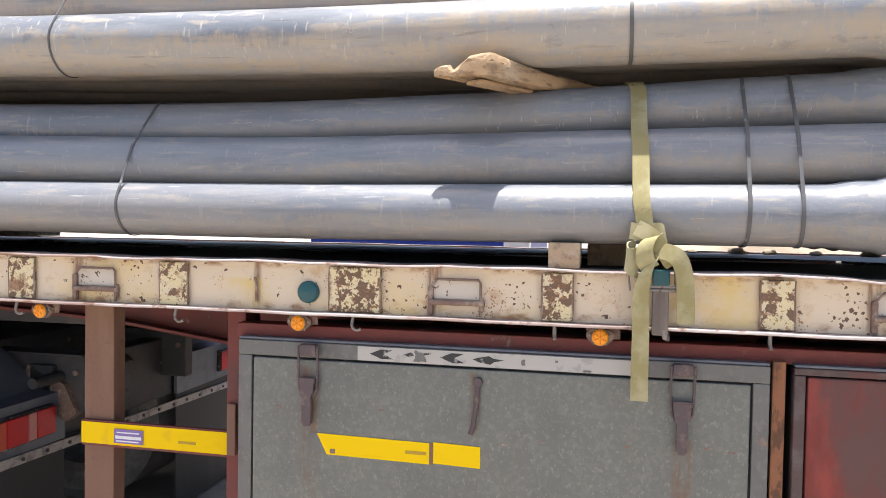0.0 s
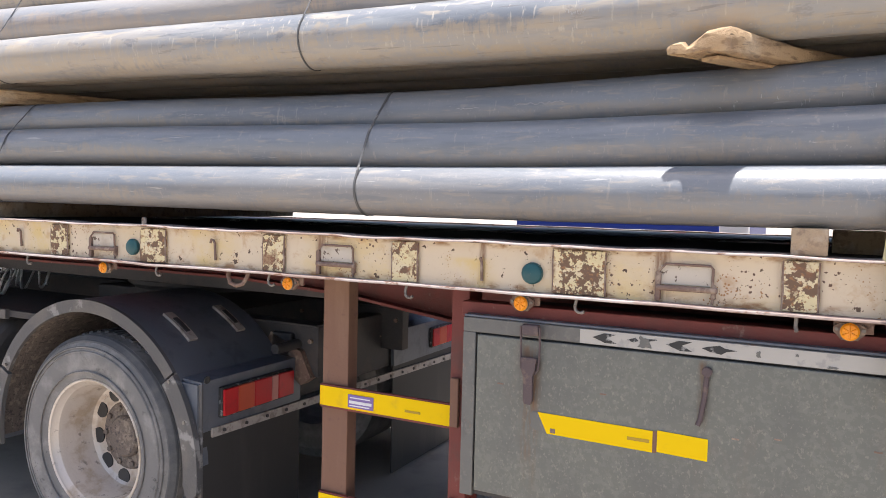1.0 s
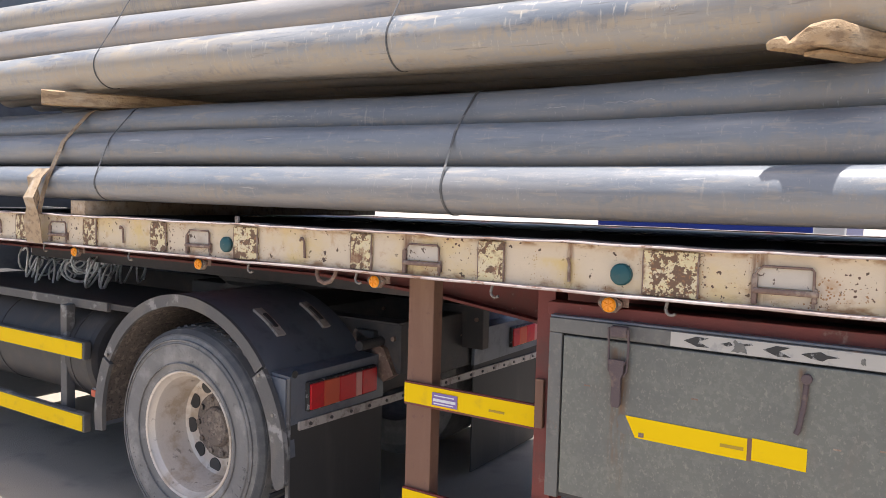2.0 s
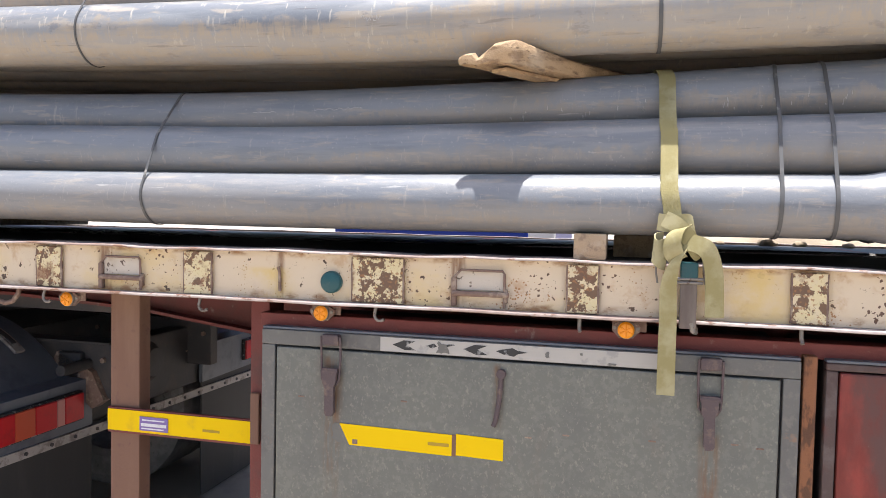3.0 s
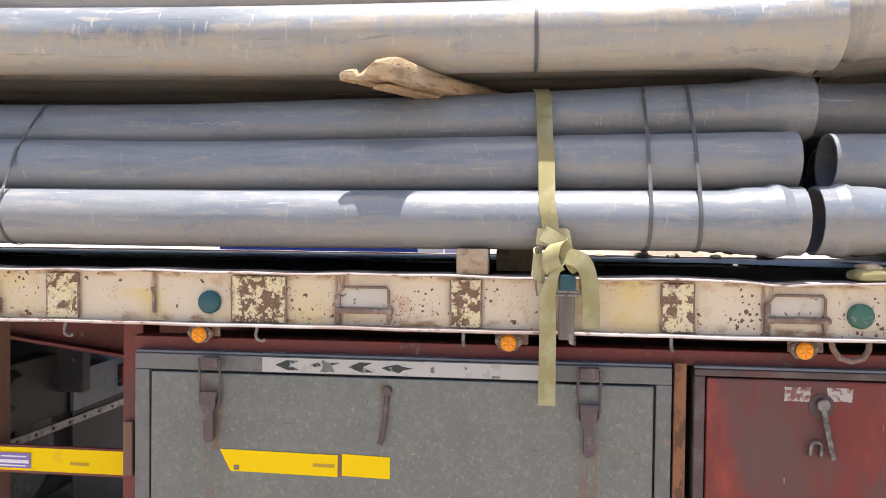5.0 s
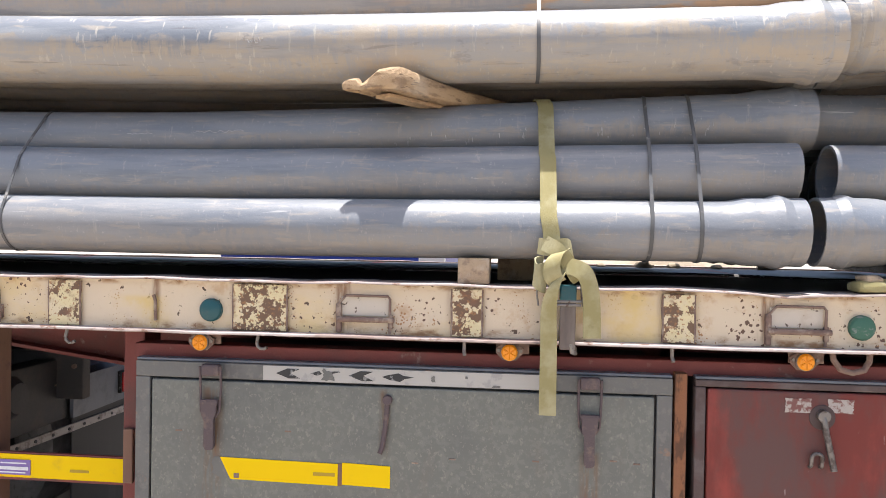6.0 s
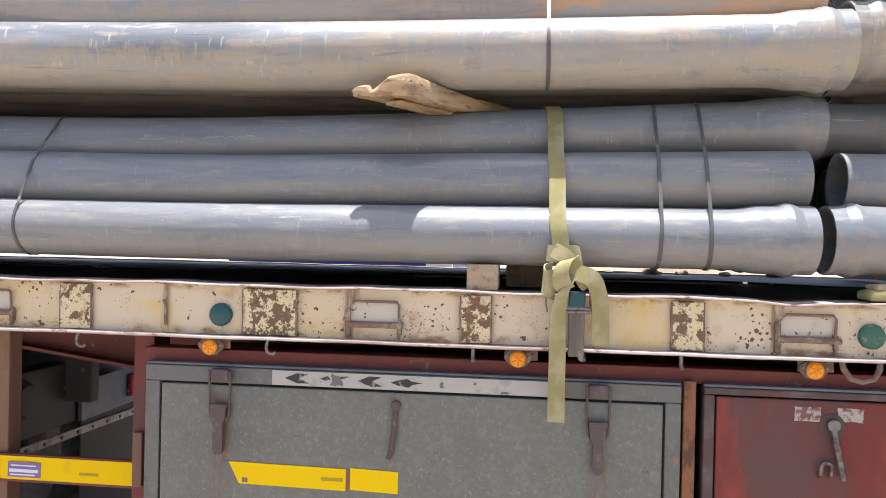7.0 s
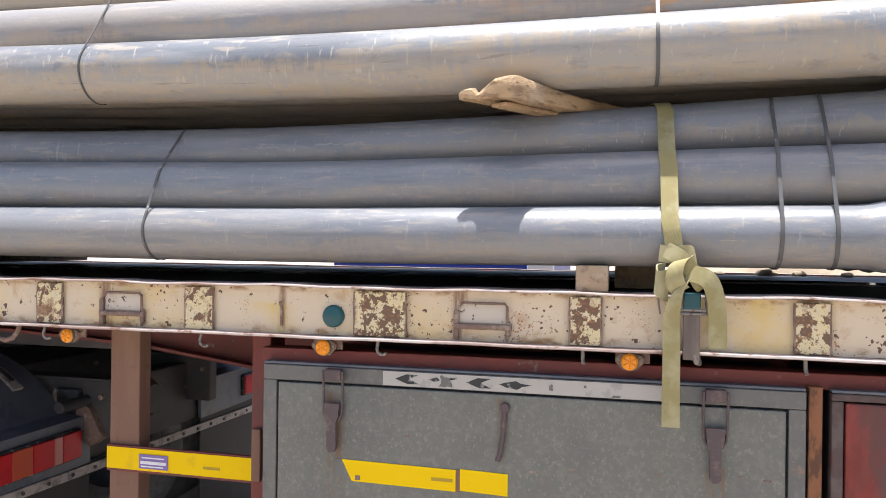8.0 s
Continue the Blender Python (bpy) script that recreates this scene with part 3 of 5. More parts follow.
for x in (-1.47, 1.297, -3.9):
    part("ring", tube([(x - 0.045, 0.01, ZB - 0.002), (x - 0.043, 0.005, ZB - 0.025), (x - 0.028, 0.0, ZB - 0.048), (x, 0.0, ZB - 0.056), (x + 0.028, 0.0, ZB - 0.048), (x + 0.043, 0.005, ZB - 0.025), (x + 0.045, 0.01, ZB - 0.002)], 0.0075, 10), M_IRON, trailer, "grey-brown bent steel lashing ring")
part("pin", rod((-1.93, 0.0, ZT), (-1.93, 0.0, ZT + 0.03), 0.01, bev=0.002), M_ZINC, trailer)
for x in (-3.09, -2.19, -1.262, -0.404, 0.446, 1.195, 2.1):
    lamp = part("marker_lamp", box(x - 0.036, x + 0.052, 0.044, 0.05, 1.318, ZB - 0.004, 0.002), M_IRON, trailer, "amber side marker lamp on a steel bracket")
    ears = [(x - 0.036, 1.334), (x - 0.02, 1.344), (x + 0.02, 1.344), (x + 0.037, 1.334), (x + 0.037, 1.322), (x + 0.018, 1.302), (x - 0.018, 1.302), (x - 0.036, 1.322)]
    part("lamp_body", prism(ears, 0.032, 0.0435), M_IRON, lamp, "dusty grey lamp base")
    part("rim", rod((x, 0.034, 1.324), (x, 0.024, 1.324), 0.0235, bev=0.002), M_ZINC, lamp)
    part("lens", lathe([(0.031, 0.022), (0.022, 0.0215), (0.017, 0.017), (0.015, 0.0004)], (x, 0, 1.324), "Y", 28), M_AMBER, lamp, "amber round lens")
    bmr = bmesh.new()
    for a in (30, 90, 150):
        c, s = 0.017 * math.cos(radians(a)), 0.017 * math.sin(radians(a))
        rod((x - c, 0.0165, 1.324 - s), (x + c, 0.0165, 1.324 + s), 0.0022, seg=6, bm=bmr)
    part("lens_rib", bmr, M_AMBER_DARK, lamp)
    for dx in (-0.029, 0.03):
        part("screw", rod((x + dx, 0.033, 1.328), (x + dx, 0.028, 1.328), 0.0045, seg=8), M_ZINC, lamp)

# underframe
part("edge_beam", box(-0.612, X1, 0.06, 0.13, 1.272, 1.313, 0.004), M_RED, trailer, "dark red oxide edge beam")
for k in range(-4, 8):
    part("cross_member", box(0.55 + k * 0.9 - 0.03, 0.55 + k * 0.9 + 0.03, 0.03, 2.38, 1.345, 1.485), M_RED, trailer)
for y in (0.62, 1.72):
    part("main_beam", prism([(X0, 1.482), (X1, 1.482), (X1, 0.95), (0.6, 0.95), (-0.86, 1.158), (-1.4, 1.228), (-2.0, 1.262), (X0, 1.262)], y, y + 0.02), M_RED, trailer, "dark red main beam with a sloping neck")
    part("beam_flange", swept([(y - 0.05, 0.0), (y + 0.07, 0.0), (y + 0.07, 0.012), (y - 0.05, 0.012)], [X0, -2.0, -1.4, -0.86, 0.6, X1], lambda x: float(np.interp(x, [X0, -2.0, -1.4, -0.86, 0.6, X1], [1.25, 1.25, 1.216, 1.146, 0.938, 0.938]))), M_RED, trailer)

# Far beam made extra deep, to shut out a bright line under the bed.
part("far_edge_beam_blocker", box(X0, X1, 2.28, 2.34, 0.98, 1.345, 0.004), M_RED, trailer)
part("kingpin_plate", box(-4.6, -1.5, 0.64, 1.72, 1.19, 1.262, 0.004), M_DARK, trailer)
# Unseen dark box, added to hide the sunlit ground beyond the trailer.
part("far_ground_blocker", box(-0.5, 2.2, 1.85, 2.3, 0.02, 1.05, 0.01), M_DARK, trailer)

# side ladder of posts and taped bars
YP = 0.17
part("post", box(-1.215, -1.105, YP, YP + 0.06, 0.42, ZB - 0.004, 0.004), M_BROWN, trailer, "dusty brown upright box post")
part("post", box(-0.676, -0.613, YP - 0.05, YP + 0.05, 0.42, 1.345, 0.004), M_RED, trailer, "dark red upright beside the toolbox")
for zt in (0.956, 0.562):
    bar = part("guard_bar", box(-1.215, -0.679, YP - 0.014, YP - 0.001, zt - 0.085, zt, 0.002), M_RED, trailer)
    tb = box(-1.213, -0.681, YP - 0.0165, YP - 0.0145, zt - 0.076, zt - 0.006)
    part("reflective_tape", tb, M_YELLOW, bar, "bright yellow reflective tape")
part("hinge_plate", box(-0.668, -0.638, YP - 0.066, YP - 0.05, 0.895, 1.055, 0.004), M_BROWN, trailer)
part("hinge_plate", box(-0.668, -0.638, YP - 0.066, YP - 0.05, 0.5, 0.66, 0.004), M_BROWN, trailer)
st = part("sticker", box(-1.09, -0.985, YP - 0.0195, YP - 0.0175, 0.888, 0.934), M_PURPLE, trailer, "small purple and white sticker")
part("sticker_band", box(-1.084, -0.991, YP - 0.021, YP - 0.0197, 0.903, 0.913), M_WHITE, st)
for z, x0, x1 in ((0.9235, -1.08, -0.998), (0.8955, -1.082, -1.0)):
    part("print_bar", box(x0, x1, YP - 0.0207, YP - 0.0196, z - 0.002, z + 0.002), M_WHITE, st)
part("print_bar", box(-0.86, -0.80, YP - 0.0178, YP - 0.0167, 0.903, 0.911), M_PRINT, trailer)

# ---- grey toolbox ----
tool = thing("toolbox", (0.14, 0.3, 0.72), "grey galvanised steel toolbox hung under the trailer bed", "toolbox")
YB = 0.03
part("body", box(-0.588, 0.868, YB + 0.012, 0.55, 0.72, 1.268, 0.004), M_DARK, tool)
part("frame_top", box(-0.588, 0.868, YB - 0.006, YB + 0.011, 1.226, 1.270, 0.003), M_GALV_FRAME, tool)
part("lid_lip", box(-0.588, 0.868, YB - 0.002, YB + 0.03, 1.2705, 1.2785, 0.003), M_FENDER, tool, "dark folded lip along the top")
part("frame_side", box(-0.588, -0.546, YB - 0.006, YB + 0.011, 0.72, 1.2255, 0.003), M_GALV_FRAME, tool)
part("frame_side", box(0.828, 0.868, YB - 0.006, YB + 0.011, 0.72, 1.2255, 0.003), M_GALV_FRAME, tool)
door = part("door", box(-0.540, 0.822, YB - 0.008, YB + 0.010, 0.74, 1.2205, 0.004), M_GALV, tool, "mottled galvanised sheet door")
strip = part("chevron_strip", box(-0.222, 0.57, YB - 0.0085, YB - 0.0065, 1.228, 1.2675), M_SILVER, tool, "worn silver reflective strip with black chevrons")
zc = 1.248
for x, shape in ((-0.15, "arrow"), (0.052, "arrow"), (0.152, "lozenge")):
    if shape == "arrow":
        o = [(x - 0.036, zc), (x - 0.004, zc + 0.0135), (x + 0.03, zc + 0.0125), (x + 0.004, zc + 0.001), (x + 0.032, zc - 0.0125), (x, zc - 0.0135)]
    else:
        o = [(x - 0.045, zc), (x - 0.03, zc + 0.005), (x + 0.0, zc + 0.011), (x + 0.012, zc + 0.005), (x + 0.042, zc + 0.001), (x + 0.016, zc - 0.004), (x + 0.004, zc - 0.012), (x - 0.024, zc - 0.008)]
    part("chevron", prism(o, YB - 0.0095, YB - 0.0083), M_BLACK, strip)
part("chevron", prism([(-0.09, zc + 0.002), (-0.066, zc + 0.01), (-0.058, zc + 0.002), (-0.07, zc - 0.004)], YB - 0.0095, YB - 0.0083), M_BLACK, strip)
part("chevron", prism([(-0.036, zc + 0.008), (-0.012, zc + 0.012), (-0.008, zc + 0.008), (-0.03, zc + 0.003)], YB - 0.0095, YB - 0.0083), M_BLACK, strip)
for x0, x1, z0, z1, seed in ((-0.062, -0.022, 1.229, 1.266, 5), (0.238, 0.252, 1.236, 1.256, 6), (0.33, 0.338, 1.25, 1.258, 9), (0.4, 0.43, 1.229, 1.236, 11)):
    part("peeled_patch", prism(ragged(x0, x1, z0, z1, seed, 18, 0.5), YB - 0.0101, YB - 0.0084), M_GALV_FRAME, strip, "patch where the strip has peeled off")


def latch(x, parent):
    la = part("latch", box(x - 0.026, x + 0.026, YB - 0.03, YB - 0.006, 1.236, 1.268, 0.006), M_LATCH, parent, "rusty over-centre toggle latch")
    w = 0.029
    part("wire_loop", tube([(x - w, YB - 0.026, 1.262), (x - w, YB - 0.02, 1.205), (x - w + 0.003, YB - 0.022, 1.14), (x - w + 0.012, YB - 0.024, 1.125), (x + w - 0.012, YB - 0.024, 1.125), (x + w - 0.003, YB - 0.022, 1.14), (x + w, YB - 0.02, 1.205), (x + w, YB - 0.026, 1.262)], 0.0035, 8), M_LATCH, la)
    part("lever", prism([(x - 0.021, 1.172), (x + 0.021, 1.172), (x + 0.02, 1.135), (x + 0.013, 1.12), (x + 0.014, 1.045), (x + 0.009, 1.036), (x - 0.008, 1.036), (x - 0.013, 1.045), (x - 0.013, 1.115), (x - 0.02, 1.13)], YB - 0.034, YB - 0.02), M_LATCH, la)
    part("hinge_pin", rod((x - 0.024, YB - 0.027, 1.165), (x + 0.024, YB - 0.027, 1.165), 0.008, seg=10), M_LATCH, la)


latch(-0.365, tool)
latch(0.656, tool)
hd = part("door_handle", tube([(0.124, YB - 0.014, 1.185), (0.121, YB - 0.02, 1.12), (0.112, YB - 0.018, 1.06), (0.106, YB - 0.022, 1.045)], 0.007, 10), M_LATCH, tool, "rusty bar handle")
part("boss", rod((0.124, YB - 0.008, 1.188), (0.124, YB - 0.024, 1.188), 0.013, bev=0.002), M_LATCH, hd)
for x0, x1 in ((-0.34, -0.010), (0.002, 0.133)):
    tp = part("reflective_tape", prism([(x0 + (0.03 if x0 < -0.1 else 0), 0.953), (x1, 0.949), (x1, 1.008), (x0, 1.012)], YB - 0.0105, YB - 0.0085), M_YELLOW, tool, "bright yellow reflective tape")
part("gap_rust", box(-0.0095, 0.0015, YB - 0.0098, YB - 0.0086, 0.949, 1.009), M_BROWN, tool, "brown stain between the tapes")
part("worn_edge", prism(ragged(-0.365, -0.3, 0.955, 1.018, 21, 22, 0.35), YB - 0.0094, YB - 0.0082), M_GALV_FRAME, tool)
part("print_bar", box(-0.078, -0.018, YB - 0.0115, YB - 0.0107, 0.974, 0.983), M_PRINT, tool)
part("print_bar", box(-0.30, -0.285, YB - 0.0115, YB - 0.0107, 0.957, 0.97), M_IRON, tool)
for x, z in ((-0.15, 1.09), (0.2, 1.02), (0.3, 1.035), (0.78, 1.045), (-0.46, 1.08), (0.52, 1.04), (0.72, 1.05)):
    part("rust_dent", box(x - 0.009, x + 0.009, YB - 0.0092, YB - 0.0075, z - 0.002, z + 0.002), M_IRON, tool)

# ---- rusted divider and red toolbox ----
dv = part("divider_post", box(0.874, 0.905, YB - 0.004, 0.3, 0.6, 1.284, 0.003), M_ORANGE_RUST, trailer, "orange rusted steel divider")
redbox = thing("toolbox", (1.6, 0.3, 0.72), "faded red painted steel toolbox under the trailer bed", "toolbox")
part("body", box(0.93, 2.3, YB + 0.031, 0.55, 0.72, 1.268, 0.006), M_DARK, redbox)
part("frame_top", box(0.925, 2.3, YB - 0.004, YB + 0.029, 1.252, 1.270, 0.004), M_BOX_FRAME, redbox)
part("lid_lip", box(0.925, 2.3, YB - 0.001, YB + 0.03, 1.2705, 1.2785, 0.003), M_FENDER, redbox, "dark folded lip along the top")
part("frame_side", box(0.925, 0.952, YB - 0.004, YB + 0.029, 0.72, 1.2515, 0.004), M_BOX_FRAME, redbox)
rd = part("door", box(0.956, 2.25, YB - 0.004, YB + 0.02, 0.74, 1.248, 0.006), M_REDBOX, redbox, "faded red painted door")
part("handle", tube([(1.238, YB - 0.014, 1.19), (1.242, YB - 0.022, 1.15), (1.256, YB - 0.02, 1.09), (1.262, YB - 0.024, 1.055)], 0.008, 10), M_HANDLE, rd, "dull steel pull handle")
part("boss", rod((1.238, YB - 0.002, 1.19), (1.238, YB - 0.022, 1.19), 0.016, bev=0.002), M_HANDLE, rd)
part("staple", tube([(1.21, YB - 0.003, 1.058), (1.21, YB - 0.014, 1.064)] + [(x, YB - 0.018, z) for x, z in arc(1.223, 1.083, 0.013, 180, 0, 8)] + [(1.236, YB - 0.014, 1.064), (1.236, YB - 0.003, 1.058)], 0.005, 8), M_HANDLE, rd)
part("handle_plate", rod((1.238, YB - 0.0005, 1.185), (1.238, YB - 0.0068, 1.185), 0.032, seg=28, bev=0.002), M_BOX_FRAME, rd, "dark round backing plate")
part("scuff", prism(ragged(1.146, 1.212, 1.194, 1.232, 3, 40, 0.1), YB - 0.0056, YB - 0.0044), M_SCUFF, rd)
part("scuff", prism(ragged(1.25, 1.315, 1.196, 1.233, 8, 40, 0.14), YB - 0.0056, YB - 0.0044), M_SCUFF, rd)


# ---- load of pipes ----
SAG = {
    1: ([-4.8, -2.2, -0.5, 1.3], [1.665, 1.654, 1.645, 1.654]),
    2: ([-4.8, -2.2, -1.3, -0.5, 1.0, 1.4], [1.835, 1.816, 1.80, 1.787, 1.811, 1.818]),
    3: ([-4.8, -2.34, -1.41, -0.58, 0.42, 0.89, 1.4], [1.96, 1.943, 1.918, 1.913, 1.939, 1.962, 1.975]),
    4: ([-4.8, -2.96, -2.2, -1.32, -0.5, 0.0, 0.7, 1.4], [2.227, 2.21, 2.195, 2.169, 2.156, 2.155, 2.159, 2.165]),
    5: ([-4.8, -3.6, -2.69, -1.98, -0.5, 0.5, 1.4], [2.43, 2.403, 2.367, 2.336, 2.318, 2.322, 2.335]),
    6: ([-4.8, -2.69, -1.98, -0.5, 1.4], [2.61, 2.54, 2.51, 2.49, 2.51]),
}
R_OF = {1: 0.08, 2: 0.08, 3: 0.08, 4: 0.0965, 5: 0.1, 6: 0.1}


def sag(layer, x):
    xk, zk = SAG[layer]
    d = 0.25
    return float(sum(np.interp(x + o, xk, zk) for o in (-d, -d / 2, 0, d / 2, d)) / 5)


def pipe_mesh(layer, x_left, x_right, bell, flat_z=None, bell_left=False, seg=36):
    """A plastic pipe with a wall, an open bore and, at one end, a socket with its sealing ring bulge."""
    r = R_OF[layer]
    wall = 0.008
    st = []
    n = 26
    body1 = x_right - 0.205 if bell else x_right
    body0 = x_left + 0.205 if bell_left else x_left
    for k in range(n + 1):
        st.append((body0 + (body1 - body0) * k / n, r))
    st[-1:] = [(body1 - 0.03, r), (body1 - 0.012, r), (body1, r)]
    prof = [(0.0, 0.0), (0.012, 0.0005), (0.03, 0.0025), (0.045, 0.0055), (0.06, 0.008), (0.075, 0.009), (0.115, 0.0095), (0.128, 0.0145), (0.142, 0.017), (0.156, 0.0135), (0.168, 0.009), (0.205, 0.0095)]
    if bell:
        st += [(body1 + a, r + b) for a, b in prof[1:]]
    if bell_left:
        st = [(body0 - a, r + b) for a, b in reversed(prof[1:])] + st
    bm = bmesh.new()
    ends = (st[0], st[-1])
    d0, d1 = (0.11 if bell_left else 0.25), (0.11 if bell else 0.25)
    loop = [(ends[0][0] + d0, ends[0][1] - wall - 0.002), (ends[0][0] + 0.001, ends[0][1] - wall)] + st + [(ends[1][0] - 0.001, ends[1][1] - wall), (ends[1][0] - d1, ends[1][1] - wall - 0.002)]
    z0 = sag(layer, 0.0)
    rings = []
    for x, rr in loop:
        zc = (sag(layer, x) - z0) if flat_z is None else 0.0
        rings.append([bm.verts.new((x, rr * math.cos(2 * math.pi * k / seg), zc + rr * math.sin(2 * math.pi * k / seg))) for k in range(seg)])
    for a, b in zip(rings, rings[1:]):
        for k in range(seg):
            bm.faces.new((a[k], a[(k + 1) % seg], b[(k + 1) % seg], b[k]))
    return bm


def lay_pipe(layer, y, x_left, x_right, bell, material, z=None, bell_left=False, label="", dz=0.0, source=None):
    zc = sag(layer, 0.0) if z is None else z
    if source is None:
        ob = part("pipe", pipe_mesh(layer, x_left, x_right, bell, z, bell_left), material)
    else:
        ob = new("pipe", source.data)
    ob.location = (0, y, zc + dz)
    return tagged(ob, label, "pipe", "stacked pipes on the trailer")


GREY = "long dark grey plastic pipe on the trailer"
DUSTY = "long grey plastic pipe coated with tan dust"
rng = random.Random(4)
fronts = {}
first = {1: 0.07, 2: 0.14, 3: 0.25, 4: 0.142, 5: 0.25, 6: 0.35}
span = {1: 1.19, 2: 1.194, 3: 1.266, 4: 1.291, 5: 1.25, 6: 1.25}
for layer in (1, 2, 3, 4, 5, 6):
    mat_l = M_PIPE if layer < 4 else (M_PIPE_ORANGE if layer == 5 else M_PIPE_DUSTY)
    pitch = 2 * R_OF[layer] + 0.005 + (0.02 if layer > 3 else 0.0)
    count = {1: 14, 2: 13, 3: 12, 4: 10, 5: 9, 6: 8}[layer]
    front = lay_pipe(layer, first[layer], -4.75, span[layer], layer != 2, mat_l, label=(GREY) if layer < 4 else DUSTY)
    fronts[layer] = front
    mate = None
    up = {3: 0.028, 4: 0.024}.get(layer, 0.0)  # inner rows are raised to narrow and darken the slit between the layers
    for k in range(1, count):
        if mate is None:
            mate = lay_pipe(layer, first[layer] + k * pitch, -4.75, span[layer] + 0.02, True, mat_l, label=GREY if layer < 4 else DUSTY, dz=up)
        else:
            ob = lay_pipe(layer, first[layer] + k * pitch, 0, 0, True, mat_l, label=GREY if layer < 4 else DUSTY, source=mate, dz=up)
            ob.location.x = rng.uniform(-0.06, 0.03)
# the second stack further along
Z2 = {1: 1.655, 2: 1.812, 3: 1.985, 4: 2.20, 5: 2.395, 6: 2.59}
start2 = {1: 1.222, 2: 1.29, 3: 1.272, 4: 1.302, 5: 1.31, 6: 1.31}
Y2 = {1: 0.07, 2: 0.172, 3: 0.37, 4: 0.192, 5: 0.22, 6: 0.28}
for layer in (1, 2, 3, 4, 5, 6):
    mat_l = M_PIPE if layer < 4 else M_PIPE_DUSTY
    pitch = 2 * R_OF[layer] + 0.02
    socket = layer in (1, 4)
    front = lay_pipe(layer, Y2[layer], start2[layer], 7.0, False, mat_l, Z2[layer], socket, (GREY if layer < 3 else DUSTY) + " with an open end")
    for k in range(1, 10):
        ob = lay_pipe(layer, Y2[layer] + k * pitch, 0, 0, False, mat_l, Z2[layer], label=GREY if layer < 3 else DUSTY, source=front)
        ob.location.x = rng.uniform(0.0, 0.12)


def scratch(pipe, layer, x0, x1, angle, seed, wild=6.0, n=22):
    """A pale scribbled scratch that follows the pipe's skin."""
    rnd = random.Random(seed)
    pts = []
    for k in range(n + 1):
        x = x0 + (x1 - x0) * (k + rnd.uniform(-0.4, 0.4)) / n
        a = radians(angle + rnd.uniform(-wild, wild) * (1 if 0 < k < n else 0.3))
        r = R_OF[layer] + 0.0002
        pts.append((x, -r * math.cos(a), sag(layer, x) - sag(layer, 0.0) + r * math.sin(a)))
    return part("scratch", tube(pts, 0.0007), M_SCRATCH, pipe, "pale scribbled scratch")


scratch(fronts[3], 3, -0.50, -0.345, 6.0, 2, 3.0)
scratch(fronts[3], 3, -0.70, -0.625, 3.0, 3, 2.0, 10)
scratch(fronts[3], 3, -1.93, -1.80, 6.0, 4, 2.5, 14)
scratch(fronts[4], 4, -0.305, -0.245, 2.0, 5, 6.0, 16)
for k in range(26):
    x = rng.uniform(0.1, 1.0)
    scratch(fronts[3], 3, x, x + rng.uniform(-0.004, 0.006), rng.uniform(-30, -8), 30 + k, 9.0, 4)


def hull(circles, a_start, a_end, gap=0.004, n=8):
    """The path of a tight band over the outside of circles (y, z, r), from angle to angle (degrees, clockwise seen from +x; -90 is down, -180 towards the eye)."""
    pts = []
    ang = a_start
    for i, (y, z, r) in enumerate(circles):
        if i + 1 < len(circles):
            y2, z2, r2 = circles[i + 1]
            nxt = math.degrees(math.atan2(z2 - z, y2 - y)) + 90
            while nxt > ang:
                nxt -= 360
            while nxt < ang - 200:
                nxt += 360
        else:
            nxt = a_end
        steps = max(2, int(abs(nxt - ang) / 8) + 1)
        for k in range(steps + 1):
            a = radians(ang + (nxt - ang) * k / steps)
            pts.append((y + (r + gap) * math.cos(a), z + (r + gap) * math.sin(a)))
        ang = nxt
    return pts


def band(x, layers, width, thick, material, label, lean=0.0, name="strapping_band", a0=-75.0, a1=-300.0):
    circ = [(first[l], sag(l, x), R_OF[l]) for l in layers]
    pts = hull(circ, a0, a1, thick / 2 + 0.0015)
    n = len(pts)
    line = [((x + lean * k / n + 0.001 * math.sin(k * 0.35 + x * 7), y, z), (1, 0.12 * math.sin(k * 0.4 + x), 0)) for k, (y, z) in enumerate(pts)]
    ob = part(name, ribbon(line, width, thick), material)
    return tagged(ob, label, "strap", "bands round the pipe bundles")


for x, lean in ((-2.86, -0.02), (-0.962, -0.02), (0.797, 0.014), (0.928, -0.004)):
    band(x, (1, 2, 3), 0.0095 if x > 0 else 0.008, 0.002, M_BAND, "thin black band round the lower grey pipes", lean)
for x, lean in ((0.508, 0.0), (-1.252, 0.01), (-2.96, 0.0)):
    band(x, (4, 5, 6), 0.010 if x > 0 else 0.006, 0.002, M_BAND, "thin dark band round the upper dusty pipes", lean, a0=-40.0)

# ---- lashing strap with its knot ----
strap = thing("lashing_strap", (0.55, 0.0, 1.5), "olive webbing lashing strap knotted over the trailer rail", "strap")
xk = 0.545
circ = [(first[l], sag(l, xk), R_OF[l]) for l in (1, 2, 3)]
path = hull(circ, -178.0, -282.0, 0.005)
line = [((0.551, -0.02, 1.60), (1, 0, 0)), ((0.549, -0.018, 1.63), (1, 0, 0))] + [((0.547 - 0.03 * k / len(path), y, z), (1, 0.0, 0)) for k, (y, z) in enumerate(path)]
web = part("webbing", ribbon(line, 0.043, 0.003), M_TAPE_STRAP, strap)
for dx in (-0.0165, -0.0085, 0.0, 0.0085, 0.0165):
    part("webbing_rib", ribbon([((p[0] + dx, p[1] - 0.0006, p[2] + 0.0004), w) for p, w in line], 0.0052, 0.0032), M_TAPE_STRAP, web)


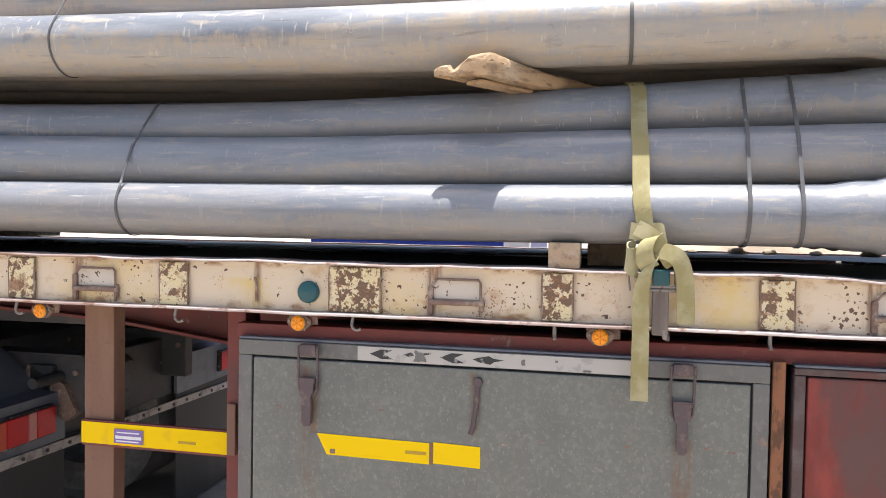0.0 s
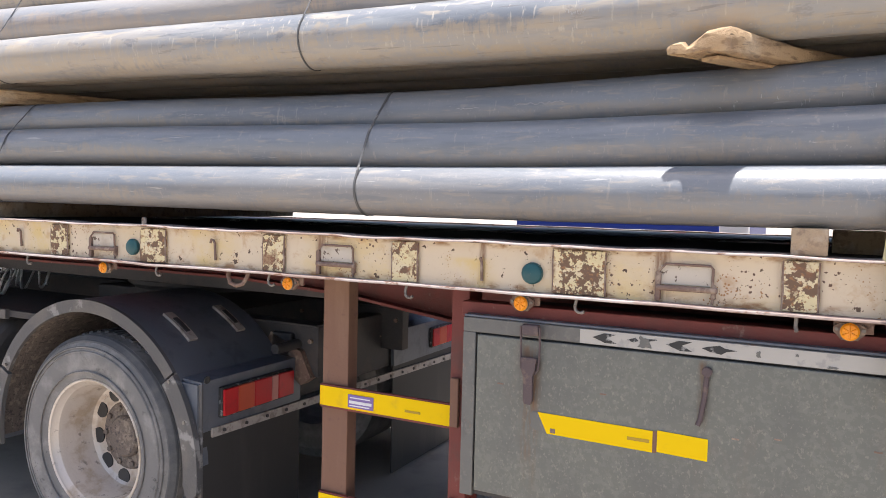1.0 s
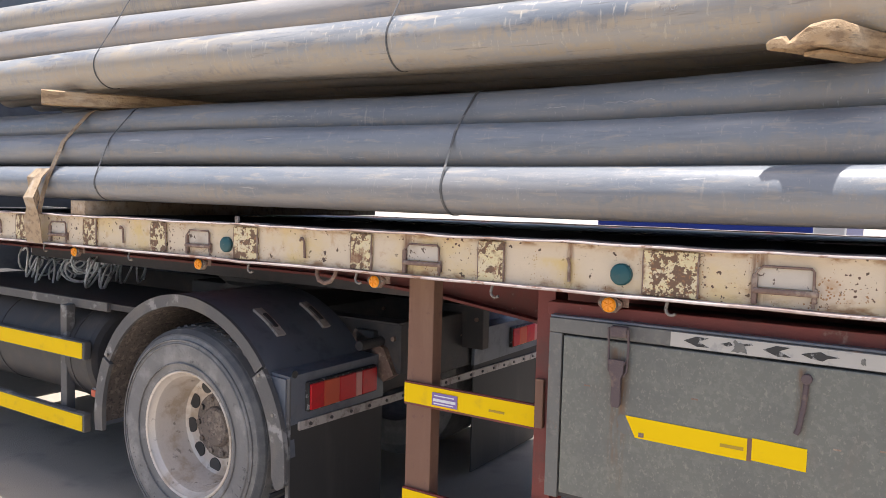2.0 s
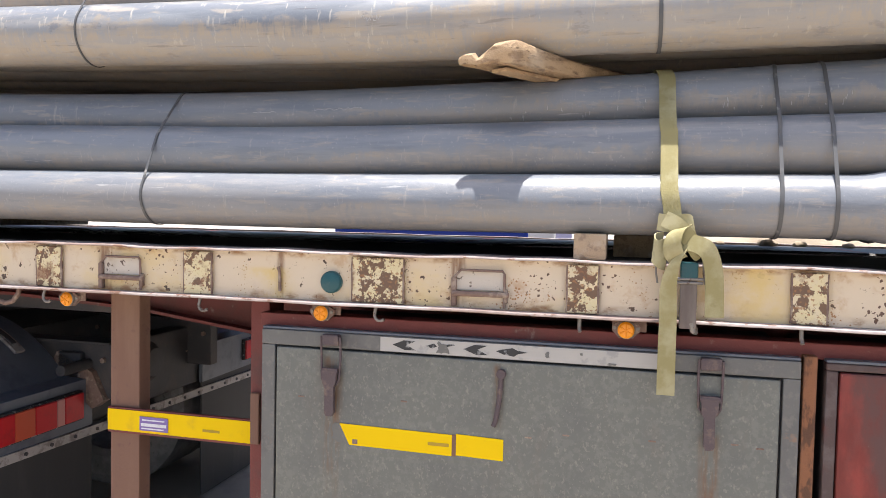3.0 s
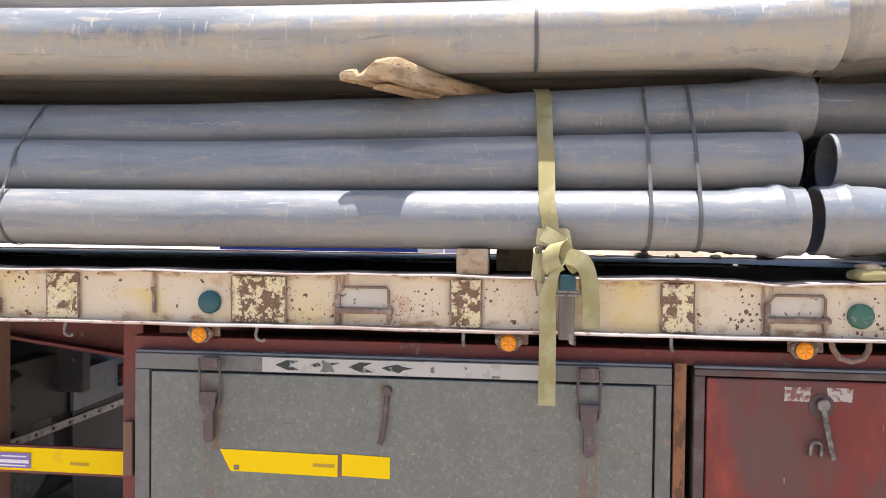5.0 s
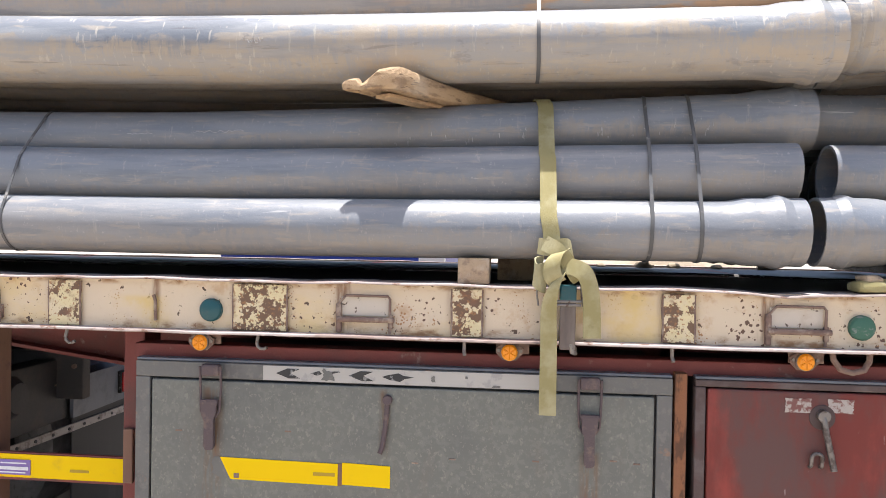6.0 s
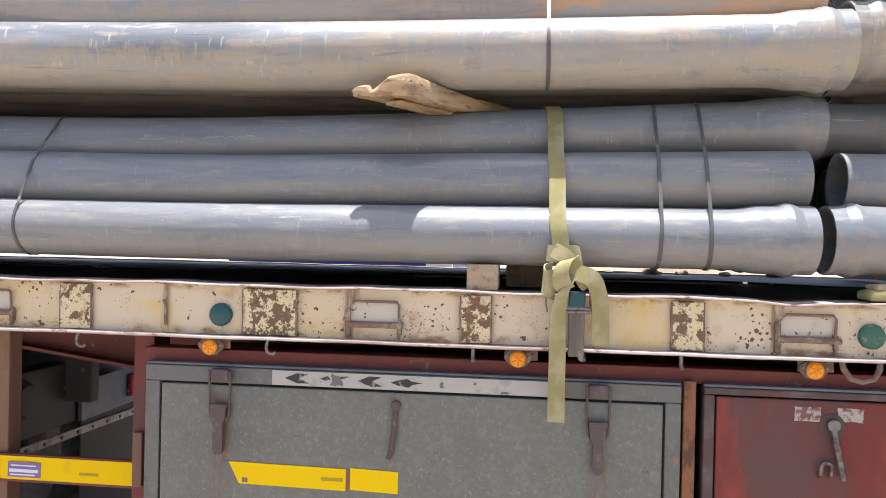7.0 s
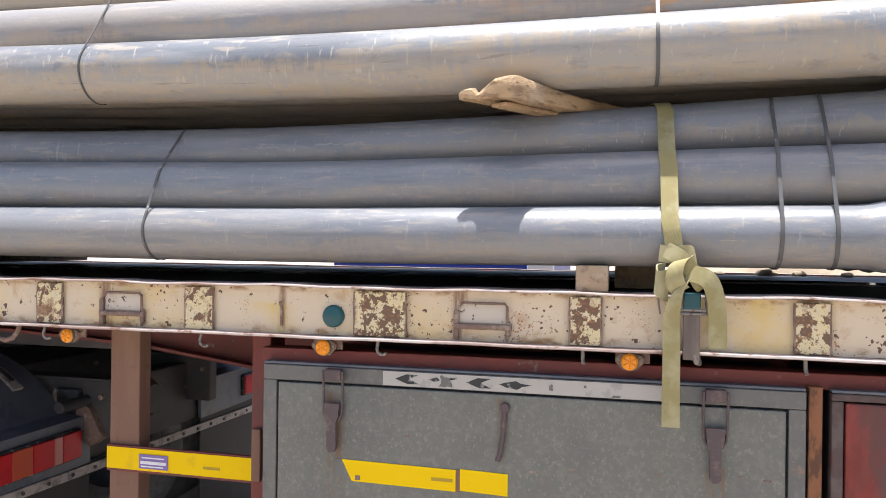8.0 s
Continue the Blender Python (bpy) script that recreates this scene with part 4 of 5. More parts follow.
def fold(points, width, across, thick=0.004, name="knot_fold"):
    sm = []
    ps = [Vector(p) for p in points]
    for i in range(len(ps) - 1):
        p0, p1, p2, p3 = ps[max(i - 1, 0)], ps[i], ps[i + 1], ps[min(i + 2, len(ps) - 1)]
        for k in range(6):
            t = k / 6
            sm.append(0.5 * (2 * p1 + (p2 - p0) * t + (2 * p0 - 5 * p1 + 4 * p2 - p3) * t * t + (3 * p1 - p0 - 3 * p2 + p3) * t ** 3))
    sm.append(ps[-1])
    n = len(sm) - 1
    a, b = Vector(across[0]), Vector(across[1])
    return part(name, ribbon([(p, a.lerp(b, k / n)) for k, p in enumerate(sm)], width, thick), M_TAPE_STRAP, strap)


# wraps of the knot
fold([(0.515, -0.03, 1.607), (0.545, -0.044, 1.603), (0.585, -0.04, 1.607), (0.60, -0.02, 1.60)], 0.042, ((0.1, 0, 1), (-0.2, 0, 1)))
fold([(0.530, -0.04, 1.615), (0.565, -0.055, 1.595), (0.59, -0.056, 1.565), (0.61, -0.05, 1.535), (0.622, -0.04, 1.525)], 0.04, ((0.5, 0, 1), (0.8, 0, 0.6)))
fold([(0.527, -0.03, 1.56), (0.508, -0.045, 1.555), (0.512, -0.058, 1.54), (0.535, -0.056, 1.545), (0.56, -0.05, 1.56)], 0.045, ((0.1, 0, 1), (-0.1, 0, 1)))
fold([(0.512, -0.03, 1.535), (0.505, -0.05, 1.525), (0.52, -0.058, 1.51), (0.535, -0.05, 1.505)], 0.035, ((0.1, 0, 1), (0.1, 0, 1)))
fold([(0.575, -0.05, 1.595), (0.556, -0.068, 1.58), (0.548, -0.075, 1.555), (0.553, -0.07, 1.53), (0.565, -0.055, 1.515)], 0.045, ((1, 0, 0.3), (1, 0, 0.5)))
fold([(0.565, -0.05, 1.555), (0.60, -0.062, 1.556), (0.63, -0.066, 1.54), (0.645, -0.062, 1.50), (0.65, -0.058, 1.45), (0.652, -0.056, 1.378)], 0.044, ((0.35, 0.1, 1), (1, 0.1, 0.0)), name="strap_end")
fold([(0.585, -0.05, 1.545), (0.565, -0.066, 1.525), (0.549, -0.068, 1.49), (0.543, -0.06, 1.44), (0.545, -0.052, 1.36), (0.545, -0.048, 1.28), (0.5455, -0.046, 1.178)], 0.043, ((0.75, 0, 0.7), (1, 0, 0.0)), name="strap_tail")
part("ratchet_plate", box(0.572, 0.612, -0.045, -0.03, 1.345, 1.495, 0.003), M_OLD_WEB, strap, "dusty grey-brown short webbing")
part("ratchet_grip", box(0.571, 0.613, -0.05, -0.03, 1.47, 1.51, 0.004), M_TEAL, strap)
part("ratchet_pin", rod((0.562, -0.046, 1.468), (0.625, -0.046, 1.468), 0.004), M_ZINC, strap)
part("ratchet_pin", rod((0.562, -0.046, 1.459), (0.625, -0.046, 1.459), 0.004), M_ZINC, strap)
part("anchor_hook", tube([(0.60, -0.04, 1.36), (0.605, -0.04, 1.34), (0.612, -0.02, 1.335), (0.612, 0.0, 1.345)], 0.007), M_ZINC, strap)
for x in (0.512, 0.624):
    part("ratchet_wire", tube([(x, -0.034, 1.53), (x + 0.002, -0.036, 1.48), (x + 0.006, -0.036, 1.455)], 0.0025, 8), M_ZINC, strap)

# strap near the front end of the load
strap2 = thing("lashing_strap", (-3.25, 0.0, 1.5), "faded dusty lashing strap bunched over the rail", "strap")
circ = [(first[l], sag(l, -3.24), R_OF[l]) for l in (1, 2, 3)]
path = hull(circ, -178.0, -282.0, 0.004)
part("webbing", ribbon([((-3.3, -0.03, 1.5), (1, 0, 0)), ((-3.28, -0.02, 1.6), (1, 0, 0))] + [((-3.26 + 0.05 * k / len(path), y, z), (1, 0, 0)) for k, (y, z) in enumerate(path)], 0.035, 0.003), M_WOOD_END, strap2)
for dx in (0.0, 0.035, -0.03):
    pts = [((-3.32 + dx, -0.04, 1.36), (1, 0.2, 0)), ((-3.31 + dx, -0.06, 1.47), (1, 0.4, 0)), ((-3.29 + dx, -0.07 - dx, 1.58), (1, 0.6, 0)), ((-3.28 + dx, -0.06, 1.68), (1, 0.2, 0)), ((-3.26 + dx, -0.03, 1.72), (1, 0, 0))]
    part("knot_fold", ribbon(pts, 0.05, 0.006), M_WOOD_END, strap2)

# ---- timbers and blocks ----
def timber(x0, x1, y0, y1, z0, z1, label, ragged=False):
    bm = bmesh.new()
    rnd = random.Random(int(x0 * 100))
    ny = 14
    rings = []
    for k in range(ny + 1):
        y = y0 + (y1 - y0) * (k / ny) ** 2
        j = lambda: rnd.uniform(-0.002, 0.002)
        rings.append([bm.verts.new(p) for p in ((x0 + j(), y, z0 + j()), (x1 + j(), y, z0 + j()), (x1 + j(), y, z1 - 0.006 + j()), (x1 - 0.006 + j(), y, z1 + j()), (x0 + 0.006 + j(), y, z1 + j()), (x0 + j(), y, z1 - 0.006 + j()))])
    for a, b in zip(rings, rings[1:]):
        for k in range(6):
            bm.faces.new((a[k], a[(k + 1) % 6], b[(k + 1) % 6], b[k]))
    bm.faces.new(rings[0]), bm.faces.new(rings[-1])
    ob = part("timber", bm, M_WOOD, None, label, 25)
    return tagged(ob, category="timber")


SKEW = radians(-33.0)


def skewed(bm, x, y):
    """Swings a bearer about its outer end, so that it lies slantwise under the load."""
    bmesh.ops.rotate(bm, verts=bm.verts, cent=(x, y, 0), matrix=Matrix.Rotation(SKEW, 3, "Z"))
    return bm


def broken_timber():
    """A bearer seen in plan along +y: a rounded lobe, a notch and a thin splinter at its broken end."""
    low = 2.010
    out = [(0.082, 0.10), (0.082, 0.05), (0.082, 0.0), (0.078, -0.014), (0.06, -0.028), (0.03, -0.05), (0.012, -0.06), (0.0, -0.061), (-0.01, -0.059), (-0.018, -0.057), (-0.026, -0.058), (-0.036, -0.064), (-0.048, -0.073), (-0.058, -0.08), (-0.068, -0.078), (-0.07, -0.062), (-0.066, -0.02), (-0.06, 0.10)]

    def crest(x, y):
        """Height of the upper face: a rounded lobe, a notch, a thin splinter, the level bearer behind."""
        if y > 0.04:
            return 2.066 - 0.1 * (y - 0.04)
        if x > 0.02:
            return 2.07 - 0.012 * max(0.0, (0.045 - x) / 0.025)
        if x > -0.03:
            return 2.031 + 0.02 * max(0.0, (x - 0.0) / 0.02)
        return 2.044 - 0.3 * max(0.0, -0.055 - x)

    bm = bmesh.new()
    levels = []
    rnd = random.Random(17)
    for part_up, grow in ((0.0, -0.004), (0.12, 0.0), (0.55, 0.0008), (0.85, -0.001), (1.0, -0.007)):
        ring = []
        for x, y in out:
            j = 0.0011 if y < 0.09 else 0.0
            z = low + (crest(x, y) - low) * part_up + (0.012 if x < -0.03 and part_up == 0.0 and y < 0.05 else 0.0)
            ring.append(bm.verts.new((x + grow * (x - 0.01) / 0.08 + rnd.uniform(-j, j), y + grow * (y - 0.03) / 0.06 * (y < 0.09) + rnd.uniform(-j, j), z + rnd.uniform(-j, j))))
        for x, y in ((-0.06, 0.25), (-0.06, 2.2), (0.082, 2.2), (0.082, 0.25)):
            ring.append(bm.verts.new((x + grow * (x - 0.01) / 0.08, y, low + (2.052 - low) * part_up)))
        levels.append(ring)
    n = len(levels[0])
    for a, b in zip(levels, levels[1:]):
        for k in range(n):
            bm.faces.new((a[k], a[(k + 1) % n], b[(k + 1) % n], b[k]))
    bmesh.ops.triangulate(bm, faces=[bm.faces.new(levels[0]), bm.faces.new(levels[-1][::-1])])
    bmesh.ops.translate(bm, verts=bm.verts, vec=(0.062, 0.018, 0))
    skewed(bm, 0.10, 0.0)
    bmesh.ops.translate(bm, verts=bm.verts, vec=(0.012, 0, 0))
    return bm


tagged(part("timber", broken_timber(), M_WOOD, None, "sun-bleached timber with a splintered broken end between pipe layers", 30), category="timber")
tagged(part("board", skewed(box(0.045, 0.10, 0.03, 1.9, 1.999, 2.009, 0.002), 0.1, 0.0), M_WOOD, None, "thin weathered board under the broken timber"), category="board")
tb2 = timber(-3.33, -3.23, -0.02, 2.2, 2.035, 2.10, "weathered timber bearer with a rounded end between pipe layers")
tb2.data.transform(Matrix.Translation((-3.28, 0, 0)) @ Matrix.Rotation(SKEW, 4, "Z") @ Matrix.Translation((3.28, 0, 0)))
timber(1.5, 1.6, 0.12, 2.2, 2.0, 2.05, "weathered timber bearer between pipe layers")


def block(x0, x1, y0, y1, label):
    ob = part("timber_block", box(x0, x1, y0, y1, ZT + 0.001, 1.572, 0.004), M_WOOD_END, None, label, 30)
    return tagged(ob, category="block")


block(0.307, 0.390, 0.0, 0.12, "squared grey timber block under the pipes")
block(-3.08, -2.96, 0.0, 2.2, "squared grey timber bearer under the pipes")
tagged(part("timber_block", box(0.40, 0.535, 0.36, 0.45, ZT - 0.006, 1.563, 0.004), M_WOOD_END, None, "dark stained timber lying on the deck"), category="block")
tagged(part("timber_block", box(2.1, 2.2, 0.0, 2.2, ZT, 1.572, 0.004), M_WOOD_END, None, "squared grey timber bearer under the pipes"), category="block")
bundle = thing("webbing_bundle", (1.36, 0.02, ZT), "dusty yellow webbing rolled up on the deck edge", "strap")


def pad(x0, x1, y0, y1, z0, z1, seed, bev):
    """A soft folded pad with a lumpy skin."""
    bm = box(x0, x1, y0, y1, z0, z1, bev)
    bmesh.ops.subdivide_edges(bm, edges=bm.edges, cuts=2, use_grid_fill=True)
    for v in bm.verts:
        if v.co.z > z0 + 0.004:
            v.co += 0.005 * noise.noise_vector(v.co * 45 + Vector((seed, 0, 0)))
    return bm


part("roll", pad(1.300, 1.372, -0.022, 0.06, ZT + 0.002, ZT + 0.030, 1, 0.011), M_TAPE_STRAP, bundle)
part("roll", pad(1.318, 1.362, -0.015, 0.05, ZT + 0.028, ZT + 0.045, 4, 0.007), M_WOOD_END, bundle, "dusty cream fold")
part("loose_end", pad(1.365, 1.80, -0.012, 0.05, ZT + 0.012, ZT + 0.036, 7, 0.006), M_TAPE_STRAP, bundle)

# ---- tractor unit ----
tr = thing("tractor_unit", (-3.5, 1.2, 0.0), "dark truck tractor unit with dusty wheels under the trailer front", "truck")
XR = -1.83
WC = (-2.48, 0.0, 0.497)


def wheel(y, parent, flip=1):
    wh = thing_part = new("wheel")
    wh.parent = parent
    wh.matrix_parent_inverse = Matrix.Translation(parent.location).inverted()
    prof = [(0.02, 0.295), (0.0, 0.305), (-0.006, 0.325), (-0.012, 0.36), (-0.018, 0.40), (-0.016, 0.43), (-0.006, 0.455), (0.004, 0.472), (0.010, 0.476), (0.018, 0.488), (0.035, 0.497), (0.14, 0.502), (0.24, 0.497), (0.26, 0.488), (0.275, 0.46), (0.29, 0.40), (0.28, 0.33), (0.26, 0.295)]
    tyre = part("tyre", lathe([(y + flip * a, r) for a, r in prof], WC, "Y", 72, closed=True), M_RUBBER, wh, "dusty black truck tyre")
    part("shoulder", lathe([(y + 0.0005, 0.458), (y + 0.001, 0.474), (y + 0.010, 0.483), (y + 0.02, 0.494), (y + 0.03, 0.498), (y + 0.03, 0.49), (y + 0.012, 0.47), (y + 0.006, 0.458)], WC, "Y", 72, closed=True), M_TYRE_DARK, tyre, "darker scrubbed tyre shoulder")
    for r0 in (0.335, 0.425, 0.444):
        part("sidewall_ridge", lathe([(y - 0.0215 + 0.06 * abs(r0 - 0.40), r0), (y - 0.0235 + 0.06 * abs(r0 - 0.40), r0 + 0.003), (y - 0.0195 + 0.06 * abs(r0 - 0.40), r0 + 0.007), (y + 0.0, r0 + 0.004)], WC, "Y", 72, closed=True), M_RUBBER, tyre)
    for k in range(60):
        a = 2 * math.pi * k / 60
        bmk = box(-0.012, 0.012, y + 0.075, y + 0.25, 0.494, 0.507)
        bmesh.ops.transform(bmk, matrix=Matrix.Translation(WC) @ Matrix.Rotation(a, 4, "Y"), verts=bmk.verts)
        part("tread_block", bmk, M_TYRE_DARK, tyre)
    for k in range(22):
        a = math.radians(100 + 6.5 * k + (14 if k > 10 else 0))
        bmk = box(-0.008, 0.008, y - 0.0192, y - 0.012, 0.394, 0.416)
        bmesh.ops.transform(bmk, matrix=Matrix.Translation(WC) @ Matrix.Rotation(a, 4, "Y"), verts=bmk.verts)
        part("raised_mark", bmk, M_RUBBER, tyre)
    rim = [(0.016, 0.297), (0.006, 0.303), (-0.001, 0.303), (-0.004, 0.298), (0.0, 0.290), (0.012, 0.286), (0.03, 0.272), (0.05, 0.266), (0.075, 0.264), (0.09, 0.258), (0.15, 0.253), (0.185, 0.24), (0.197, 0.22), (0.2, 0.20), (0.196, 0.14), (0.194, 0.12)]
    rb = lathe([(y + flip * a, r) for a, r in rim], WC, "Y", 60)
    rm = part("rim", rb, M_RIM, wh, "dusty steel disc rim with hand holes")
    part("hub", lathe([(y + 0.193, 0.16), (y + 0.186, 0.15), (y + 0.18, 0.1), (y + 0.165, 0.095), (y + 0.155, 0.085), (y + 0.15, 0.0005)], WC, "Y", 36), M_HUB, rm, "caked dirty wheel hub")
    # The rim is uncut: solid black discs paint the shade of its hand holes.
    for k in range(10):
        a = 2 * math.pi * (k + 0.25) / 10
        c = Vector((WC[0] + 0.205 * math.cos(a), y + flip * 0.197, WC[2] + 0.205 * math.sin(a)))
        part("hand_hole_shade_disc", rod(c + Vector((0, flip * -0.004, 0)), c + Vector((0, flip * 0.03, 0)), 0.037, seg=20), M_FLAP_HOLE, rm, "dark disc painted in place of a shaded hand hole")
    for k in range(10):
        a = 2 * math.pi * k / 10
        c = Vector((WC[0] + 0.132 * math.cos(a), y + flip * 0.19, WC[2] + 0.132 * math.sin(a)))
        part("wheel_nut", rod(c + Vector((0, flip * 0.01, 0)), c - Vector((0, flip * 0.018, 0)), 0.014, seg=6), M_HUB, rm)
    return wh


wheel(0.20, tr)
part("inner_tyre", lathe([(0.54 + a, r) for a, r in ((0.02, 0.29), (0.0, 0.33), (0.0, 0.44), (0.03, 0.5), (0.22, 0.5), (0.25, 0.44), (0.25, 0.29))], WC, "Y", 48, closed=True), M_RUBBER, tr)
part("inner_tyre", lathe([(1.75 + a, r) for a, r in ((0.02, 0.29), (0.0, 0.33), (0.0, 0.44), (0.03, 0.5), (0.5, 0.5), (0.55, 0.44), (0.55, 0.29))], WC, "Y", 48, closed=True), M_RUBBER, tr)
# Added panel, closes the sunlit gap between far tyre and flap.
part("far_wheel_blocker", box(-3.1, XR, 2.57, 2.59, 0.03, 0.9, 0.004), M_DARK, tr)
part("axle", rod((WC[0], 0.4, 0.497), (WC[0], 2.0, 0.497), 0.09), M_DARK, tr)


def fender(y0, y1, edge):
    outer = arc(-2.48, 0.49, 0.665, 186, 34, 30)
    inner = arc(-2.48, 0.49, 0.650, 34, 186, 30)
    fe = part("mudguard", prism(outer + inner, y0, y1), M_FENDER, tr, "blue-black plastic mudguard")
    part("inner_liner", prism(arc(-2.48, 0.49, 0.6485, 184, 36, 30) + arc(-2.48, 0.49, 0.641, 36, 184, 30), y0 + 0.006, y1 - 0.006), M_HUB, fe, "dusty brown inner face")
    if edge:
        part("edge_trim", prism(arc(-2.48, 0.49, 0.667, 152, 38, 30) + arc(-2.48, 0.49, 0.612, 38, 152, 30), y0 - 0.02, y0 - 0.002), M_TRIM, fe, "scuffed grey mudguard edge")
        part("edge_trim", prism(arc(-2.48, 0.49, 0.664, 187, 153, 10) + arc(-2.48, 0.49, 0.6, 153, 187, 10), y0 - 0.024, y0 - 0.002), M_TRIM, fe, "scuffed grey mudguard edge")
        part("edge_trim", prism(arc(-2.48, 0.49, 0.668, 37, -6, 14) + [(-1.835, 0.405), (-1.85, 0.395), (-1.87, 0.398)] + arc(-2.48, 0.49, 0.592, -4, 37, 14), y0 - 0.028, y0 - 0.002), M_TRIM, fe, "scuffed grey lower mudguard edge")
        for a in (20, 150, 36):
            c = (-2.48 + 0.635 * math.cos(radians(a)), y0 - 0.022, 0.49 + 0.635 * math.sin(radians(a)))
            part("rivet", rod(c, (c[0], c[1] - 0.01, c[2]), 0.008, seg=10), M_ZINC, fe)
        part("side_cheek", prism(arc(-2.48, 0.49, 0.655, 40, 3, 10) + [(XR - 0.013, 0.52), (XR - 0.013, 0.857), (-1.95, 0.862)], y0 + 0.004, y0 + 0.05), M_FENDER, fe)
    for yy in (0.36, 0.66):
        for a in (58,):
            pts = []
            for q in (65, 61, 57, 53, 49):
                pts.append(((-2.48 + 0.672 * math.cos(radians(q)), yy, 0.49 + 0.672 * math.sin(radians(q))), (0, 1, 0)))
            if edge:
                cl = part("clip_strap", ribbon(pts, 0.05, 0.012), M_STRIP, fe, "grey clip strap")
                # Dark raised strip paints the shade inside the strap's slot.
                part("slot_dark_strip", ribbon([((p[0] + 0.005, p[1], p[2] + 0.005), w) for p, w in pts[1:-1]], 0.022, 0.008), M_DARK, cl)
    return fe


fender(0.185, 0.80, True)
fender(1.72, 2.56, False)
# rear apron with the lamp cluster and flaps
for y0, y1 in ((0.20, 0.84), (1.72, 2.56)):
    ap = part("rear_apron", prism([(-1.95, 0.875), (XR, 0.868), (XR, 0.66), (XR - 0.02, 0.66), (XR - 0.02, 0.85), (-1.96, 0.855)], y0, y1), M_FENDER, tr)
    fl = part("mudflap", box(XR - 0.012, XR - 0.004, y0, y1, 0.12 if y0 < 1 else 0.02, 0.665), M_FLAP_HOLE, tr, "black rubber mudflap")
part("flap_edge", box(XR - 0.016, XR + 0.004, 0.196, 0.206, 0.2, 0.86, 0.002), M_TRIM, tr)
part("cross_strip", prism([(0.255, 0.63), (0.255, 0.668), (2.62, 0.612), (2.62, 0.574)], XR - 0.004, XR + 0.008, plane="YZ"), M_STRIP, tr, "grey steel strip with bolt holes")
for k in range(17):
    yb = 0.32 + 0.135 * k
    zb = 0.649 - 0.0237 * (yb - 0.255)
    part("bolt", rod((XR + 0.007, yb, zb), (XR + 0.014, yb, zb), 0.008, seg=8), M_DARK, tr)
for y0 in (0.30, 2.16):
    tl = part("tail_lamp", box(XR - 0.01, XR + 0.02, y0 - 0.006, y0 + 0.461, 0.702, 0.83, 0.006), M_BLACK, tr, "red truck tail lamp cluster")
    for a, b, m in ((0.0, 0.085, M_LENS_RED), (0.085, 0.185, M_LENS_PEACH), (0.185, 0.30, M_LENS_RED), (0.30, 0.345, M_LENS_PALE), (0.345, 0.455, M_LENS_RED)):
        part("lens", box(XR + 0.012, XR + 0.03, y0 + a + 0.001, y0 + b - 0.001, 0.71, 0.822, 0.004), m, tl)
part("hole_grommet", rod((XR + 0.001, 0.225, 0.875), (XR + 0.006, 0.225, 0.875), 0.016), M_FLAP_HOLE, tr)
# chassis
for y in (0.83, 1.62):
    ch = part("chassis_rail", box(-7.0, -1.72, y, y + 0.07, 0.78, 1.02, 0.006), M_DARK, tr, "dark greasy chassis rail")
    part("rail_flange", box(-7.0, -1.72, y - 0.02, y + 0.09, 1.0205, 1.03, 0.002), M_DARK, ch)
    for k in range(7):
        part("bolt", rod((-1.76 - 0.11 * k, y - 0.002, 0.95 - 0.1 * (k % 2)), (-1.76 - 0.11 * k, y - 0.016, 0.95 - 0.1 * (k % 2)), 0.012, seg=8), M_IRON, ch)
part("rear_cross_member", box(-1.98, -1.86, 0.80, 1.72, 0.66, 0.98, 0.01), M_DARK, tr)
part("tow_jaw", lathe([(-1.87, 0.09), (-1.84, 0.1), (-1.80, 0.07), (-1.795, 0.001)], (0, 1.25, 0.86), "X", 24), M_DARK, tr)
part("fifth_wheel", lathe([(1.12, 0.001), (1.12, 0.42), (1.15, 0.46), (1.17, 0.46), (1.175, 0.44), (1.178, 0.001)], (-2.75, 1.22, 0.0), "Z", 40), M_DARK, tr, "greasy fifth wheel plate")
part("fifth_wheel_bracket", prism([(-3.1, 1.02), (-2.4, 1.02), (-2.55, 1.13), (-2.95, 1.13)], 0.84, 1.62), M_DARK, tr)
part("spring_bracket", prism([(-1.98, 0.98), (-1.8, 0.9), (-1.74, 0.78), (-1.80, 0.74), (-1.9, 0.82), (-2.02, 0.9)], 0.80, 0.86), M_IRON, tr)
part("spring_bracket", rod((-1.84, 0.66, 0.93), (-1.84, 0.84, 0.93), 0.024, bev=0.004), M_DARK, tr)
part("air_tank", rod((-5.3, 0.52, 0.72), (-3.32, 0.52, 0.72), 0.27, seg=40, bev=0.04), M_DARK, tr, "dark blue-black cylinder tank")
for x in (-3.55, -4.3):
    part("tank_strap", lathe([(x, 0.274), (x + 0.05, 0.274), (x + 0.05, 0.266), (x, 0.266)], (0, 0.52, 0.72), "X", 40, closed=True), M_DARK, tr)
# Made-up dark block that keeps bright ground from showing between the guards.
part("far_side_blocker", box(-9.0, -3.05, 1.75, 2.4, 0.03, 0.95, 0.05), M_DARK, tr)
part("catwalk", box(-6.5, -3.0, 0.32, 0.84, 0.995, 1.03, 0.004), M_DARK, tr)
part("catwalk_edge", box(-6.5, -3.25, 0.30, 0.325, 0.985, 1.035, 0.004), M_TRIM, tr)
part("battery_box", box(-3.25, -2.95, 0.84, 1.6, 1.02, 1.12, 0.01), M_DARK, tr)
# Unseen cab, stretched back towards the trailer to shade the ground between.
part("cab_shade_block", box(-8.4, -5.45, 0.05, 2.4, 0.6, 3.4, 0.08), M_FENDER, tr)
guard = None
